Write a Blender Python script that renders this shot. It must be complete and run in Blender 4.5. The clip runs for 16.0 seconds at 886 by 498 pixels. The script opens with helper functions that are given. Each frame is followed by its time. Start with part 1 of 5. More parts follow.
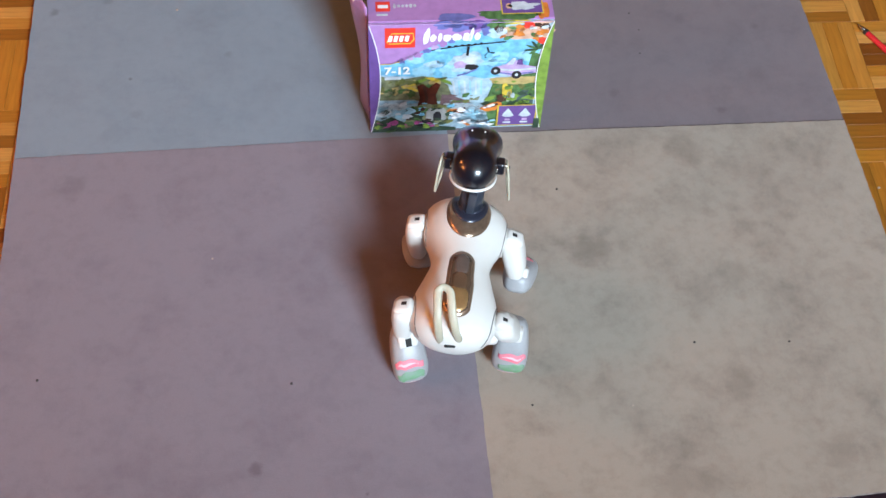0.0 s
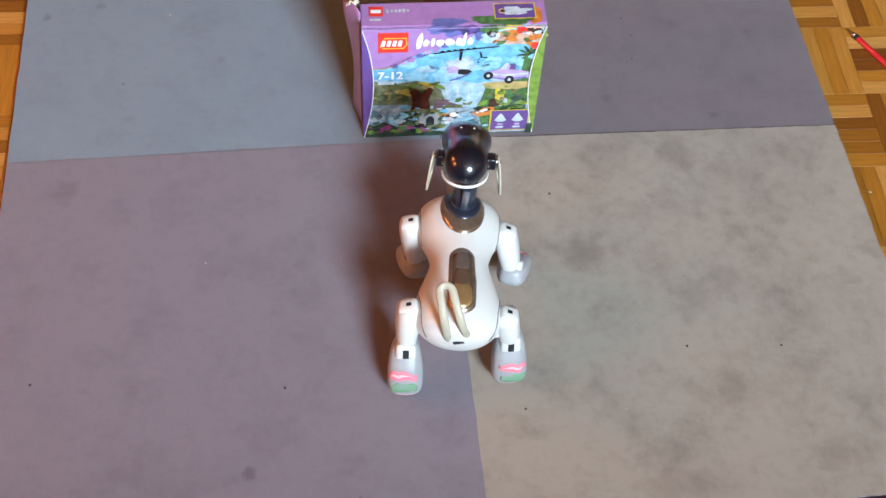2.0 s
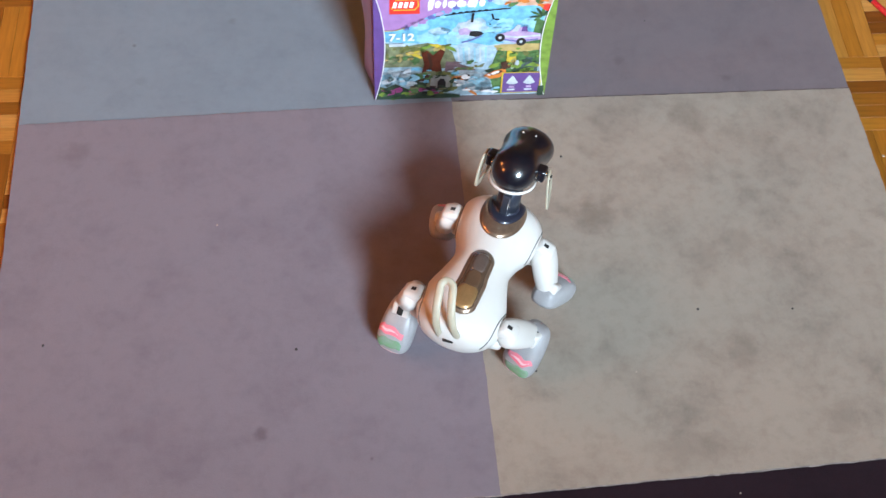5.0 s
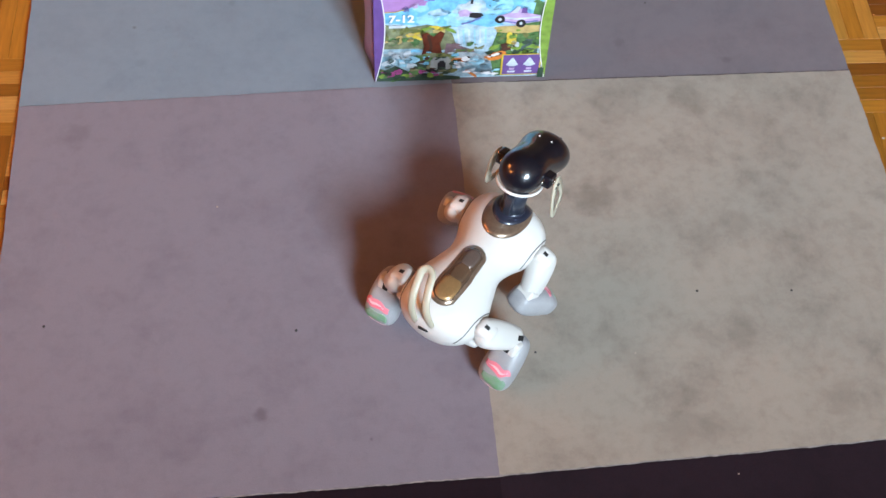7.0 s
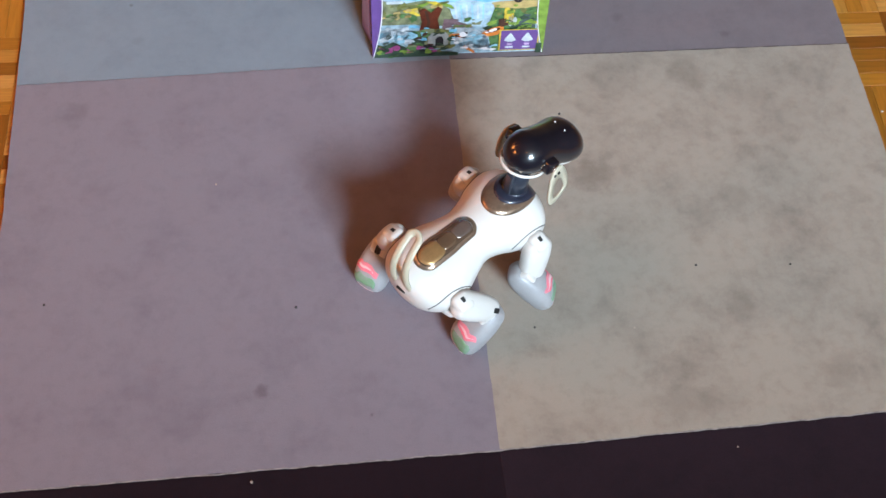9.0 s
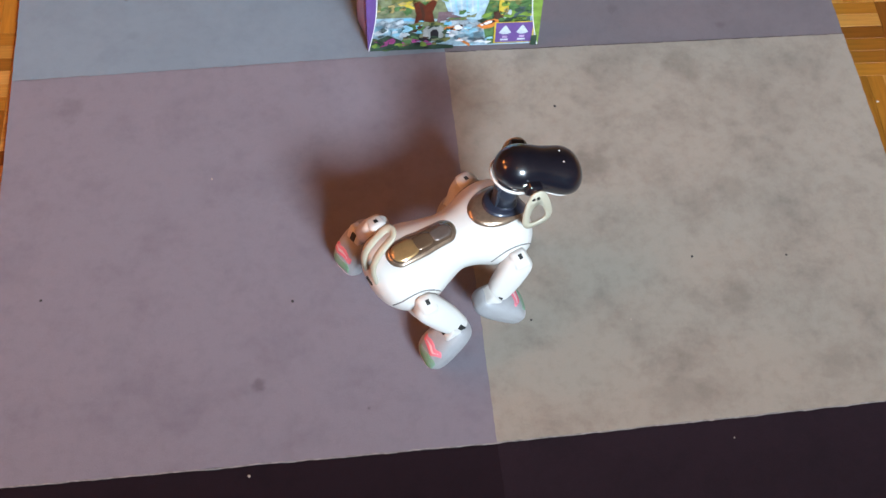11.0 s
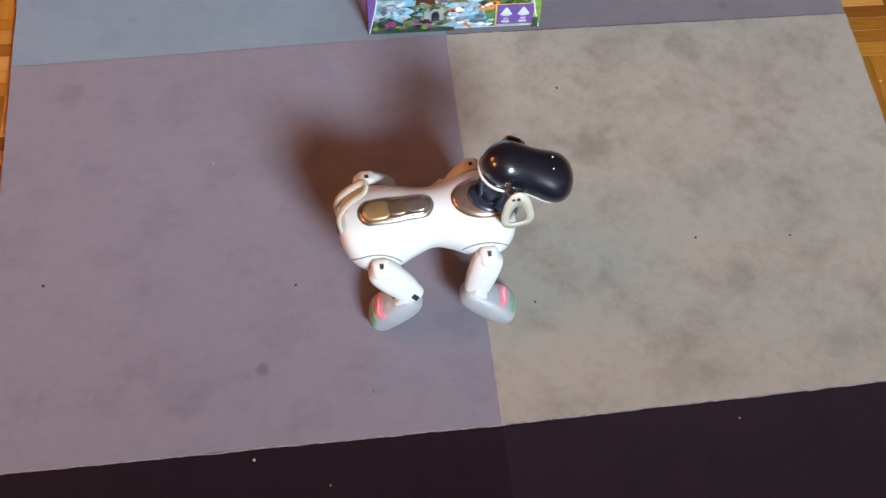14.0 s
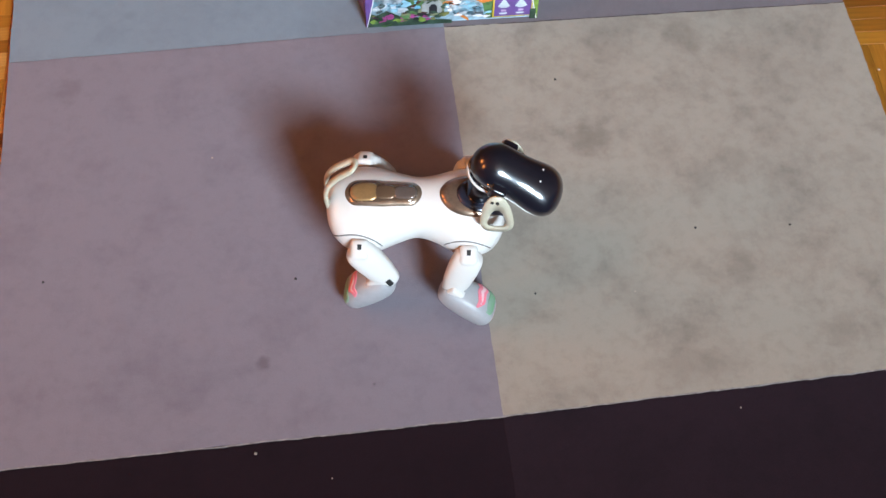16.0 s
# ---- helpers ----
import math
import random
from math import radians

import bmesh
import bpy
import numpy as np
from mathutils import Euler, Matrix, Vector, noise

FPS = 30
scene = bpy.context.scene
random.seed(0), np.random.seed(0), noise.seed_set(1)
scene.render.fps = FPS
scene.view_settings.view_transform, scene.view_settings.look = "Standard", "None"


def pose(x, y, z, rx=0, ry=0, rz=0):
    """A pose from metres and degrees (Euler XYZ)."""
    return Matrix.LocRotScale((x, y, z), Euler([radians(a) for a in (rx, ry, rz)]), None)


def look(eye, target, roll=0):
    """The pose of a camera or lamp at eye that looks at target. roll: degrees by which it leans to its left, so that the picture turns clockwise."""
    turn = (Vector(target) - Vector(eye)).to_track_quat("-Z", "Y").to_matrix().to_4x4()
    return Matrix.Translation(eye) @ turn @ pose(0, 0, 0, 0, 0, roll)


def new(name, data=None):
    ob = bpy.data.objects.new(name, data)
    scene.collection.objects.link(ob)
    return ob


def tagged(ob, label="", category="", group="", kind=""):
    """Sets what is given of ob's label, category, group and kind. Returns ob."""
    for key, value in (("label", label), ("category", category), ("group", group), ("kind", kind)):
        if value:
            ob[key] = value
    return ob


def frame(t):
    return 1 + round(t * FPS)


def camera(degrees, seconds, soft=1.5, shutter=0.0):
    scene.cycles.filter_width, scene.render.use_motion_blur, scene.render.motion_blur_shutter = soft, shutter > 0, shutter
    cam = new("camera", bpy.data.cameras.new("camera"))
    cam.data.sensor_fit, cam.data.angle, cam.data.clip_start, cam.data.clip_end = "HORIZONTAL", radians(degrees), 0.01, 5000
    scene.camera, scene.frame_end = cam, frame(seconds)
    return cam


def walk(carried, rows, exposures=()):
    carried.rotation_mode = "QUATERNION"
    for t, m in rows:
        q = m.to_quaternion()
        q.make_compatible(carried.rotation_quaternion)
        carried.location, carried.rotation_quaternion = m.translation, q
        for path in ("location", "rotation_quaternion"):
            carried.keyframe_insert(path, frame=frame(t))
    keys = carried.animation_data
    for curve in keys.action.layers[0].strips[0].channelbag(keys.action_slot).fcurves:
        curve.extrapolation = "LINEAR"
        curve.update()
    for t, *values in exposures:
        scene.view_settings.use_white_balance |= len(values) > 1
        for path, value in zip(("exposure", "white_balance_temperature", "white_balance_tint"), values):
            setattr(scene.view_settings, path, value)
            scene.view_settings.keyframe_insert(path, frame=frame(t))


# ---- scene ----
cam = camera(39.4, 16.0)
PATH = [
    (0, (-0.185, -1.326, 1.595), (-0.0242, -0.1950, -0.0460), 3.20),
    (0.5, (-0.184, -1.322, 1.592), (-0.0193, -0.1879, -0.0469), 3.31),
    (1, (-0.189, -1.325, 1.594), (-0.0175, -0.1859, -0.0410), 3.59),
    (1.5, (-0.188, -1.317, 1.601), (-0.0121, -0.1872, -0.0395), 3.89),
    (2, (-0.189, -1.331, 1.595), (-0.0127, -0.1911, -0.0402), 3.73),
    (2.5, (-0.188, -1.333, 1.593), (-0.0195, -0.1916, -0.0405), 3.40),
    (3, (-0.193, -1.334, 1.592), (-0.0293, -0.1977, -0.0455), 3.41),
    (3.5, (-0.188, -1.328, 1.596), (-0.0305, -0.2148, -0.0578), 3.39),
    (4, (-0.194, -1.336, 1.59), (-0.0336, -0.2250, -0.0651), 3.43),
    (6.5, (-0.181, -1.336, 1.595), (-0.0352, -0.2628, -0.0868), 2.97),
    (7, (-0.186, -1.343, 1.591), (-0.0359, -0.2657, -0.0874), 3.21),
    (7.5, (-0.195, -1.345, 1.589), (-0.0371, -0.2713, -0.0912), 3.58),
    (8, (-0.188, -1.352, 1.587), (-0.0369, -0.2799, -0.0949), 3.03),
    (8.5, (-0.186, -1.347, 1.589), (-0.0374, -0.2927, -0.1039), 2.94),
    (11, (-0.18, -1.347, 1.593), (-0.0322, -0.3101, -0.1111), 2.60),
    (11.5, (-0.189, -1.349, 1.587), (-0.0245, -0.3243, -0.1222), 3.12),
    (12, (-0.191, -1.356, 1.584), (-0.0222, -0.3212, -0.1192), 3.32),
    (12.5, (-0.189, -1.354, 1.584), (-0.0238, -0.3180, -0.1180), 3.06),
    (13, (-0.191, -1.351, 1.586), (-0.0254, -0.3156, -0.1177), 2.94),
    (13.5, (-0.183, -1.351, 1.588), (-0.0229, -0.3204, -0.1186), 2.49),
    (14, (-0.188, -1.35, 1.585), (-0.0384, -0.3304, -0.1296), 2.39),
    (14.5, (-0.196, -1.362, 1.578), (-0.0398, -0.3377, -0.1334), 2.66),
    (15, (-0.182, -1.356, 1.581), (-0.0371, -0.3380, -0.1340), 2.09),
    (15.5, (-0.188, -1.349, 1.582), (-0.0399, -0.3348, -0.1358), 2.13),
    (16, (-0.188, -1.354, 1.581), (-0.0390, -0.3405, -0.1357), 1.90),
]
walk(cam, [(t, look(eye, target, roll)) for t, eye, target, roll in PATH])

# ---- light ----
world = bpy.data.worlds.new("sky")
scene.world = world
world.use_nodes = True
_nt = world.node_tree
_sky = _nt.nodes.new("ShaderNodeTexSky")
_sky.sky_type, _sky.sun_disc = "NISHITA", False
_sky.sun_elevation, _sky.sun_rotation = radians(35), radians(150)
_nt.nodes["Background"].inputs["Strength"].default_value = 0.1
_nt.links.new(_sky.outputs["Color"], _nt.nodes["Background"].inputs["Color"])

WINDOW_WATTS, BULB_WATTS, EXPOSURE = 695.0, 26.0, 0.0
scene.view_settings.exposure = EXPOSURE


def area_light(name, m, sx, sy, watts, colour):
    d = bpy.data.lights.new(name, "AREA")
    d.shape, d.size, d.size_y, d.energy, d.color = "RECTANGLE", sx, sy, watts, colour
    ob = new(name, d)
    ob.matrix_world = m
    return ob


# daylight entering by the window opening behind the camera
area_light("window_daylight", look((1.03, -3.97, 2.3), (0.2, 0.6, 0.0)), 1.05, 1.35, WINDOW_WATTS, (0.67, 0.85, 1.0))


# ---- materials ----
def mat(name, rgb, rough=0.5, metal=0.0, var=0.0, scale=40.0, bump=0.0, bump_scale=300.0, dark=None, coat=0.0,
        trans=0.0, sheen=0.0, sss=0.0, island=0.0, emit=0.0, ior=1.45, spec=0.5):
    """Principled material: colour varied by two scales of noise, with fine relief."""
    m = bpy.data.materials.new(name)
    m.use_nodes = True
    nt = m.node_tree
    b = nt.nodes["Principled BSDF"]
    b.inputs["Roughness"].default_value, b.inputs["Metallic"].default_value = rough, metal
    b.inputs["Coat Weight"].default_value, b.inputs["Transmission Weight"].default_value = coat, trans
    b.inputs["Coat Roughness"].default_value = 0.05
    b.inputs["Sheen Weight"].default_value, b.inputs["Subsurface Weight"].default_value = sheen, sss
    b.inputs["Subsurface Radius"].default_value = (0.01, 0.01, 0.01)
    b.inputs["Subsurface Scale"].default_value = 0.5
    b.inputs["IOR"].default_value, b.inputs["Specular IOR Level"].default_value = ior, spec
    b.inputs["Base Color"].default_value = (*rgb, 1)
    if emit:
        b.inputs["Emission Color"].default_value, b.inputs["Emission Strength"].default_value = (*rgb, 1), emit
    tc = nt.nodes.new("ShaderNodeTexCoord")
    out = None
    if var:
        low = dark or tuple(c * (1 - var) for c in rgb)
        n1, n2 = nt.nodes.new("ShaderNodeTexNoise"), nt.nodes.new("ShaderNodeTexNoise")
        n1.inputs["Scale"].default_value, n1.inputs["Detail"].default_value = scale, 5
        n2.inputs["Scale"].default_value, n2.inputs["Detail"].default_value = scale * 9, 3
        add = nt.nodes.new("ShaderNodeMath")
        add.operation = "MULTIPLY_ADD"
        add.inputs[1].default_value = 0.35
        ramp = nt.nodes.new("ShaderNodeValToRGB")
        ramp.color_ramp.elements[0].position, ramp.color_ramp.elements[1].position = 0.45, 0.85
        ramp.color_ramp.elements[0].color, ramp.color_ramp.elements[1].color = (*low, 1), (*rgb, 1)
        for n in (n1, n2):
            nt.links.new(tc.outputs["Object"], n.inputs["Vector"])
        nt.links.new(n2.outputs["Fac"], add.inputs[0])
        nt.links.new(n1.outputs["Fac"], add.inputs[2])
        nt.links.new(add.outputs[0], ramp.inputs["Fac"])
        out = ramp.outputs["Color"]
        nt.links.new(out, b.inputs["Base Color"])
    if bump:
        n3, bp = nt.nodes.new("ShaderNodeTexNoise"), nt.nodes.new("ShaderNodeBump")
        n3.inputs["Scale"].default_value, n3.inputs["Detail"].default_value = bump_scale, 4
        bp.inputs["Strength"].default_value, bp.inputs["Distance"].default_value = bump, 0.002
        nt.links.new(tc.outputs["Object"], n3.inputs["Vector"])
        nt.links.new(n3.outputs["Fac"], bp.inputs["Height"])
        nt.links.new(bp.outputs["Normal"], b.inputs["Normal"])
    return m


def rug_material(name, base, blotch, amount, spots=(), fleck=0.12):
    """Short-pile carpet: fibre grain, soft blotches and a few stains of their own shape."""
    m = bpy.data.materials.new(name)
    m.use_nodes = True
    nt = m.node_tree
    b = nt.nodes["Principled BSDF"]
    b.inputs["Roughness"].default_value, b.inputs["Specular IOR Level"].default_value = 0.95, 0.1
    b.inputs["Sheen Weight"].default_value, b.inputs["Sheen Roughness"].default_value = 0.02, 0.6
    tc = nt.nodes.new("ShaderNodeTexCoord")

    def noise_node(scale, detail, rough=0.5, distort=0.0):
        n = nt.nodes.new("ShaderNodeTexNoise")
        n.inputs["Scale"].default_value, n.inputs["Detail"].default_value = scale, detail
        n.inputs["Roughness"].default_value, n.inputs["Distortion"].default_value = rough, distort
        nt.links.new(tc.outputs["Object"], n.inputs["Vector"])
        return n.outputs["Fac"]

    def math_node(op, a, c, clamp=False):
        n = nt.nodes.new("ShaderNodeMath")
        n.operation, n.use_clamp = op, clamp
        for i, v in enumerate((a, c)):
            if isinstance(v, (int, float)):
                n.inputs[i].default_value = v
            else:
                nt.links.new(v, n.inputs[i])
        return n.outputs[0]

    def stepped(fac, lo, hi):
        n = nt.nodes.new("ShaderNodeMapRange")
        n.interpolation_type = "SMOOTHSTEP"
        nt.links.new(fac, n.inputs["Value"])
        n.inputs["From Min"].default_value, n.inputs["From Max"].default_value = lo, hi
        return n.outputs["Result"]

    def mixed(fac, a, c):
        n = nt.nodes.new("ShaderNodeMix")
        n.data_type = "RGBA"
        nt.links.new(fac, n.inputs["Factor"])
        for sock, v in ((n.inputs["A"], a), (n.inputs["B"], c)):
            if isinstance(v, tuple):
                sock.default_value = (*v, 1)
            else:
                nt.links.new(v, sock)
        return n.outputs["Result"]

    blot = stepped(noise_node(11.0, 5, 0.6, 0.3), 0.42, 0.78)
    wide = stepped(noise_node(2.6, 2), 0.35, 0.7)
    fine = stepped(noise_node(48.0, 4, 0.65), 0.38, 0.72)
    mask = math_node("ADD", math_node("MULTIPLY", blot, amount), math_node("MULTIPLY", wide, amount * 0.35), True)
    mask = math_node("ADD", mask, math_node("MULTIPLY", math_node("SUBTRACT", fine, 0.4), 0.28), True)
    colour = mixed(mask, base, blotch)
    for x, y, r, strength in spots:
        sub = nt.nodes.new("ShaderNodeVectorMath")
        sub.operation = "DISTANCE"
        nt.links.new(tc.outputs["Object"], sub.inputs[0])
        sub.inputs[1].default_value = (x, y, 0)
        rag = math_node("ADD", sub.outputs["Value"], math_node("MULTIPLY", math_node("SUBTRACT", noise_node(30.0, 4, 0.6), 0.5), r * 3.0))
        fac = math_node("MULTIPLY", stepped(rag, r * 1.5, r * 0.1), strength)
        colour = mixed(fac, colour, tuple(c * k for c, k in zip(base, (0.42, 0.38, 0.36))))
    grain = mixed(stepped(noise_node(900.0, 2), 0.3, 0.7), tuple(1 - fleck for _ in range(3)), (1.0, 1.0, 1.0))
    mul = nt.nodes.new("ShaderNodeMix")
    mul.data_type, mul.blend_type = "RGBA", "MULTIPLY"
    mul.inputs["Factor"].default_value = 1.0
    nt.links.new(colour, mul.inputs["A"])
    nt.links.new(grain, mul.inputs["B"])
    nt.links.new(mul.outputs["Result"], b.inputs["Base Color"])
    bp = nt.nodes.new("ShaderNodeBump")
    bp.inputs["Strength"].default_value, bp.inputs["Distance"].default_value = 0.35, 0.0015
    nt.links.new(math_node("ADD", noise_node(700.0, 3), math_node("MULTIPLY", noise_node(60.0, 3), 0.8)), bp.inputs["Height"])
    nt.links.new(bp.outputs["Normal"], b.inputs["Normal"])
    return m


def parquet_material(name):
    """Oiled oak strips: grain along each strip, tone by strip."""
    m = bpy.data.materials.new(name)
    m.use_nodes = True
    nt = m.node_tree
    b = nt.nodes["Principled BSDF"]
    b.inputs["Roughness"].default_value, b.inputs["Coat Weight"].default_value = 0.38, 0.25
    tc, info, geo = (nt.nodes.new(k) for k in ("ShaderNodeTexCoord", "ShaderNodeObjectInfo", "ShaderNodeNewGeometry"))
    mp = nt.nodes.new("ShaderNodeMapping")
    mp.inputs["Scale"].default_value = (14, 160, 60)
    n = nt.nodes.new("ShaderNodeTexNoise")
    n.inputs["Scale"].default_value, n.inputs["Detail"].default_value, n.inputs["Distortion"].default_value = 1.0, 5, 0.5
    nt.links.new(tc.outputs["Object"], mp.inputs["Vector"])
    nt.links.new(mp.outputs["Vector"], n.inputs["Vector"])
    add = nt.nodes.new("ShaderNodeMath")
    add.operation = "ADD"
    frac = nt.nodes.new("ShaderNodeMath")
    frac.operation = "FRACT"
    nt.links.new(info.outputs["Random"], add.inputs[0])
    nt.links.new(geo.outputs["Random Per Island"], add.inputs[1])
    nt.links.new(add.outputs[0], frac.inputs[0])
    ramp = nt.nodes.new("ShaderNodeValToRGB")
    e = ramp.color_ramp.elements
    e[0].color, e[1].color = (0.17, 0.050, 0.006, 1), (0.57, 0.28, 0.070, 1)
    e[1].position = 1.0
    mid = e.new(0.45)
    mid.color = (0.42, 0.165, 0.019, 1)
    nt.links.new(frac.outputs[0], ramp.inputs["Fac"])
    mix = nt.nodes.new("ShaderNodeMix")
    mix.data_type, mix.blend_type = "RGBA", "MULTIPLY"
    mix.inputs["Factor"].default_value = 0.5
    gr = nt.nodes.new("ShaderNodeValToRGB")
    gr.color_ramp.elements[0].position, gr.color_ramp.elements[1].position = 0.3, 0.62
    gr.color_ramp.elements[0].color, gr.color_ramp.elements[1].color = (0.45, 0.4, 0.35, 1), (1, 1, 1, 1)
    nt.links.new(n.outputs["Fac"], gr.inputs["Fac"])
    nt.links.new(ramp.outputs["Color"], mix.inputs["A"])
    nt.links.new(gr.outputs["Color"], mix.inputs["B"])
    nt.links.new(mix.outputs["Result"], b.inputs["Base Color"])
    bp = nt.nodes.new("ShaderNodeBump")
    bp.inputs["Strength"].default_value, bp.inputs["Distance"].default_value = 0.15, 0.001
    nt.links.new(n.outputs["Fac"], bp.inputs["Height"])
    nt.links.new(bp.outputs["Normal"], b.inputs["Normal"])
    return m


# unseen walls and ceiling, made dark brown to hold down bounced light
PLASTER = mat("wall_dark_brown", (0.085, 0.040, 0.019), 0.9, var=0.08, scale=3, bump=0.2, bump_scale=90)
CEILING = mat("ceiling_dark_brown", (0.14, 0.080, 0.042), 0.9, var=0.04, scale=2, bump=0.1, bump_scale=90)
WOOD_WHITE = mat("white_lacquer", (0.78, 0.77, 0.74), 0.35, var=0.05, scale=8)
GLASS = mat("window_glass", (1, 1, 1), 0.0, trans=1.0)
PARQUET = parquet_material("oak_parquet")
SUBFLOOR = mat("dark_joint", (0.05, 0.025, 0.012), 0.8, var=0.3, scale=30)
LINT = mat("lint", (0.05, 0.045, 0.043), 0.95, var=0.3, scale=300)
FRINGE = mat("pale_pile", (0.30, 0.26, 0.25), 0.95, var=0.5, scale=120)
SEAM_DARK = mat("seam_dark", (0.085, 0.068, 0.070), 0.95, var=0.4, scale=90)
CRUMB = mat("pale_crumb", (0.42, 0.34, 0.28), 0.7, var=0.2, scale=300)
WHITE_SHELL = mat("white_shell", (0.61, 0.578, 0.545), 0.32, var=0.035, scale=14, coat=0.25, bump=0.02, bump_scale=900)
SEAM = mat("shell_seam", (0.16, 0.15, 0.145), 0.6, var=0.2, scale=60)
BLACK_GLOSS = mat("black_gloss", (0.006, 0.006, 0.010), 0.28, var=0.2, scale=20, coat=0.9, spec=0.4)
SMOKE = mat("smoked_bronze", (0.40, 0.285, 0.205), 0.28, metal=0.75, var=0.45, scale=25, coat=0.6)
SMOKE_DARK = mat("smoked_dark", (0.14, 0.088, 0.058), 0.24, metal=0.4, var=0.3, scale=40, coat=0.8)
KEY_BROWN = mat("touch_key_brown", (0.17, 0.100, 0.060), 0.26, metal=0.4, var=0.3, scale=40, coat=0.7)
KEY_GREY = mat("touch_key_grey", (0.16, 0.118, 0.100), 0.24, metal=0.4, var=0.3, scale=40, coat=0.8)
COPPER = mat("touch_key_copper", (0.46, 0.27, 0.115), 0.34, metal=0.6, var=0.3, scale=40, coat=0.6)
NECK_WELL = mat("neck_well", (0.022, 0.026, 0.045), 0.35, metal=0.2, var=0.3, scale=40, coat=0.4)
NECK_GREY = mat("neck_grey", (0.045, 0.053, 0.075), 0.3, metal=0.5, var=0.2, scale=40, coat=0.2)
BLACK_RUBBER = mat("black_rubber", (0.012, 0.012, 0.012), 0.6, var=0.3, scale=100)
CHROME = mat("chrome", (0.75, 0.74, 0.72), 0.12, metal=1.0, var=0.08, scale=60)
MILKY = mat("milky_plastic", (0.42, 0.375, 0.285), 0.42, var=0.1, scale=30, sss=0.35, coat=0.1)
SOCK = mat("frosted_grey_plastic", (0.35, 0.342, 0.352), 0.4, var=0.16, scale=35, sss=0.25, bump=0.05, bump_scale=500)
PINK = mat("pink_marker", (0.85, 0.17, 0.23), 0.5, var=0.35, scale=70, dark=(0.62, 0.22, 0.27))
PINK_PALE = mat("pale_pink", (0.80, 0.50, 0.52), 0.5, var=0.2, scale=80)
GREEN = mat("green_marker", (0.14, 0.33, 0.16), 0.5, var=0.5, scale=45, dark=(0.27, 0.31, 0.29))
RED_PEN = mat("red_plastic", (0.62, 0.02, 0.03), 0.2, var=0.2, scale=60, coat=0.5)


# ---- mesh tools ----
def link_mesh(name, verts, faces, material, parent=None, label="", smooth=False):
    me = bpy.data.meshes.new(name)
    me.from_pydata([tuple(v) for v in verts], [], faces)
    me.materials.append(material)
    if smooth:
        me.polygons.foreach_set("use_smooth", [True] * len(me.polygons))
    me.update()
    ob = new(name, me)
    if parent is not None:
        ob.parent = parent
    if label:
        ob["label"] = label
    return ob


def part(name, bm, material, parent, label="", smooth=False):
    bmesh.ops.recalc_face_normals(bm, faces=bm.faces[:])
    me = bpy.data.meshes.new(name)
    bm.to_mesh(me)
    bm.free()
    me.materials.append(material)
    if smooth:
        me.polygons.foreach_set("use_smooth", [True] * len(me.polygons))
    ob = new(name, me)
    if parent is not None:
        ob.parent = parent
    if label:
        ob["label"] = label
    return ob


def box_bm(sx, sy, sz, m=Matrix(), bevel=0.0, segments=2):
    bm = bmesh.new()
    bmesh.ops.create_cube(bm, size=1.0, matrix=m @ Matrix.Diagonal((sx, sy, sz, 1)))
    if bevel:
        bmesh.ops.bevel(bm, geom=bm.edges[:], offset=bevel, segments=segments, profile=0.6, affect="EDGES")
    return bm


def cylinder_bm(r1, r2, depth, m=Matrix(), sides=24, bevel=0.0):
    bm = bmesh.new()
    bmesh.ops.create_cone(bm, cap_ends=True, segments=sides, radius1=r1, radius2=r2, depth=depth, matrix=m)
    if bevel:
        rims = [e for e in bm.edges if any(len(f.verts) > 4 for f in e.link_faces)]
        bmesh.ops.bevel(bm, geom=rims, offset=bevel, segments=3, profile=0.5, affect="EDGES")
    return bm


def spline(keys, x):
    """Smooth values between the keys (x, a, b, ...)."""
    xs = [k[0] for k in keys]
    x = min(max(x, xs[0]), xs[-1])
    i = min(max(next((j for j in range(len(xs) - 1) if x <= xs[j + 1]), len(xs) - 2), 0), len(xs) - 2)
    h = xs[i + 1] - xs[i]
    s = (x - xs[i]) / h
    out = []
    for c in range(1, len(keys[0])):
        def slope(j):
            a, b = max(j - 1, 0), min(j + 1, len(xs) - 1)
            return (keys[b][c] - keys[a][c]) / (xs[b] - xs[a])
        p0, p1, m0, m1 = keys[i][c], keys[i + 1][c], slope(i) * h, slope(i + 1) * h
        out.append((2*s**3-3*s*s+1)*p0 + (s**3-2*s*s+s)*m0 + (-2*s**3+3*s*s)*p1 + (s**3-s*s)*m1)
    return out


def loft_point(keys, power, x, a, grow=0.0):
    """A point on a loft along x: keys (x, half width, top, bottom), angle a from +y over the top."""
    w, top, bot = spline(keys, x)
    zc, h = (top + bot) / 2, (top - bot) / 2
    c, s = math.cos(a), math.sin(a)
    e = 2.0 / power
    return Vector((x, (w + grow) * math.copysign(abs(c) ** e, c), zc + (h + grow) * math.copysign(abs(s) ** e, s)))


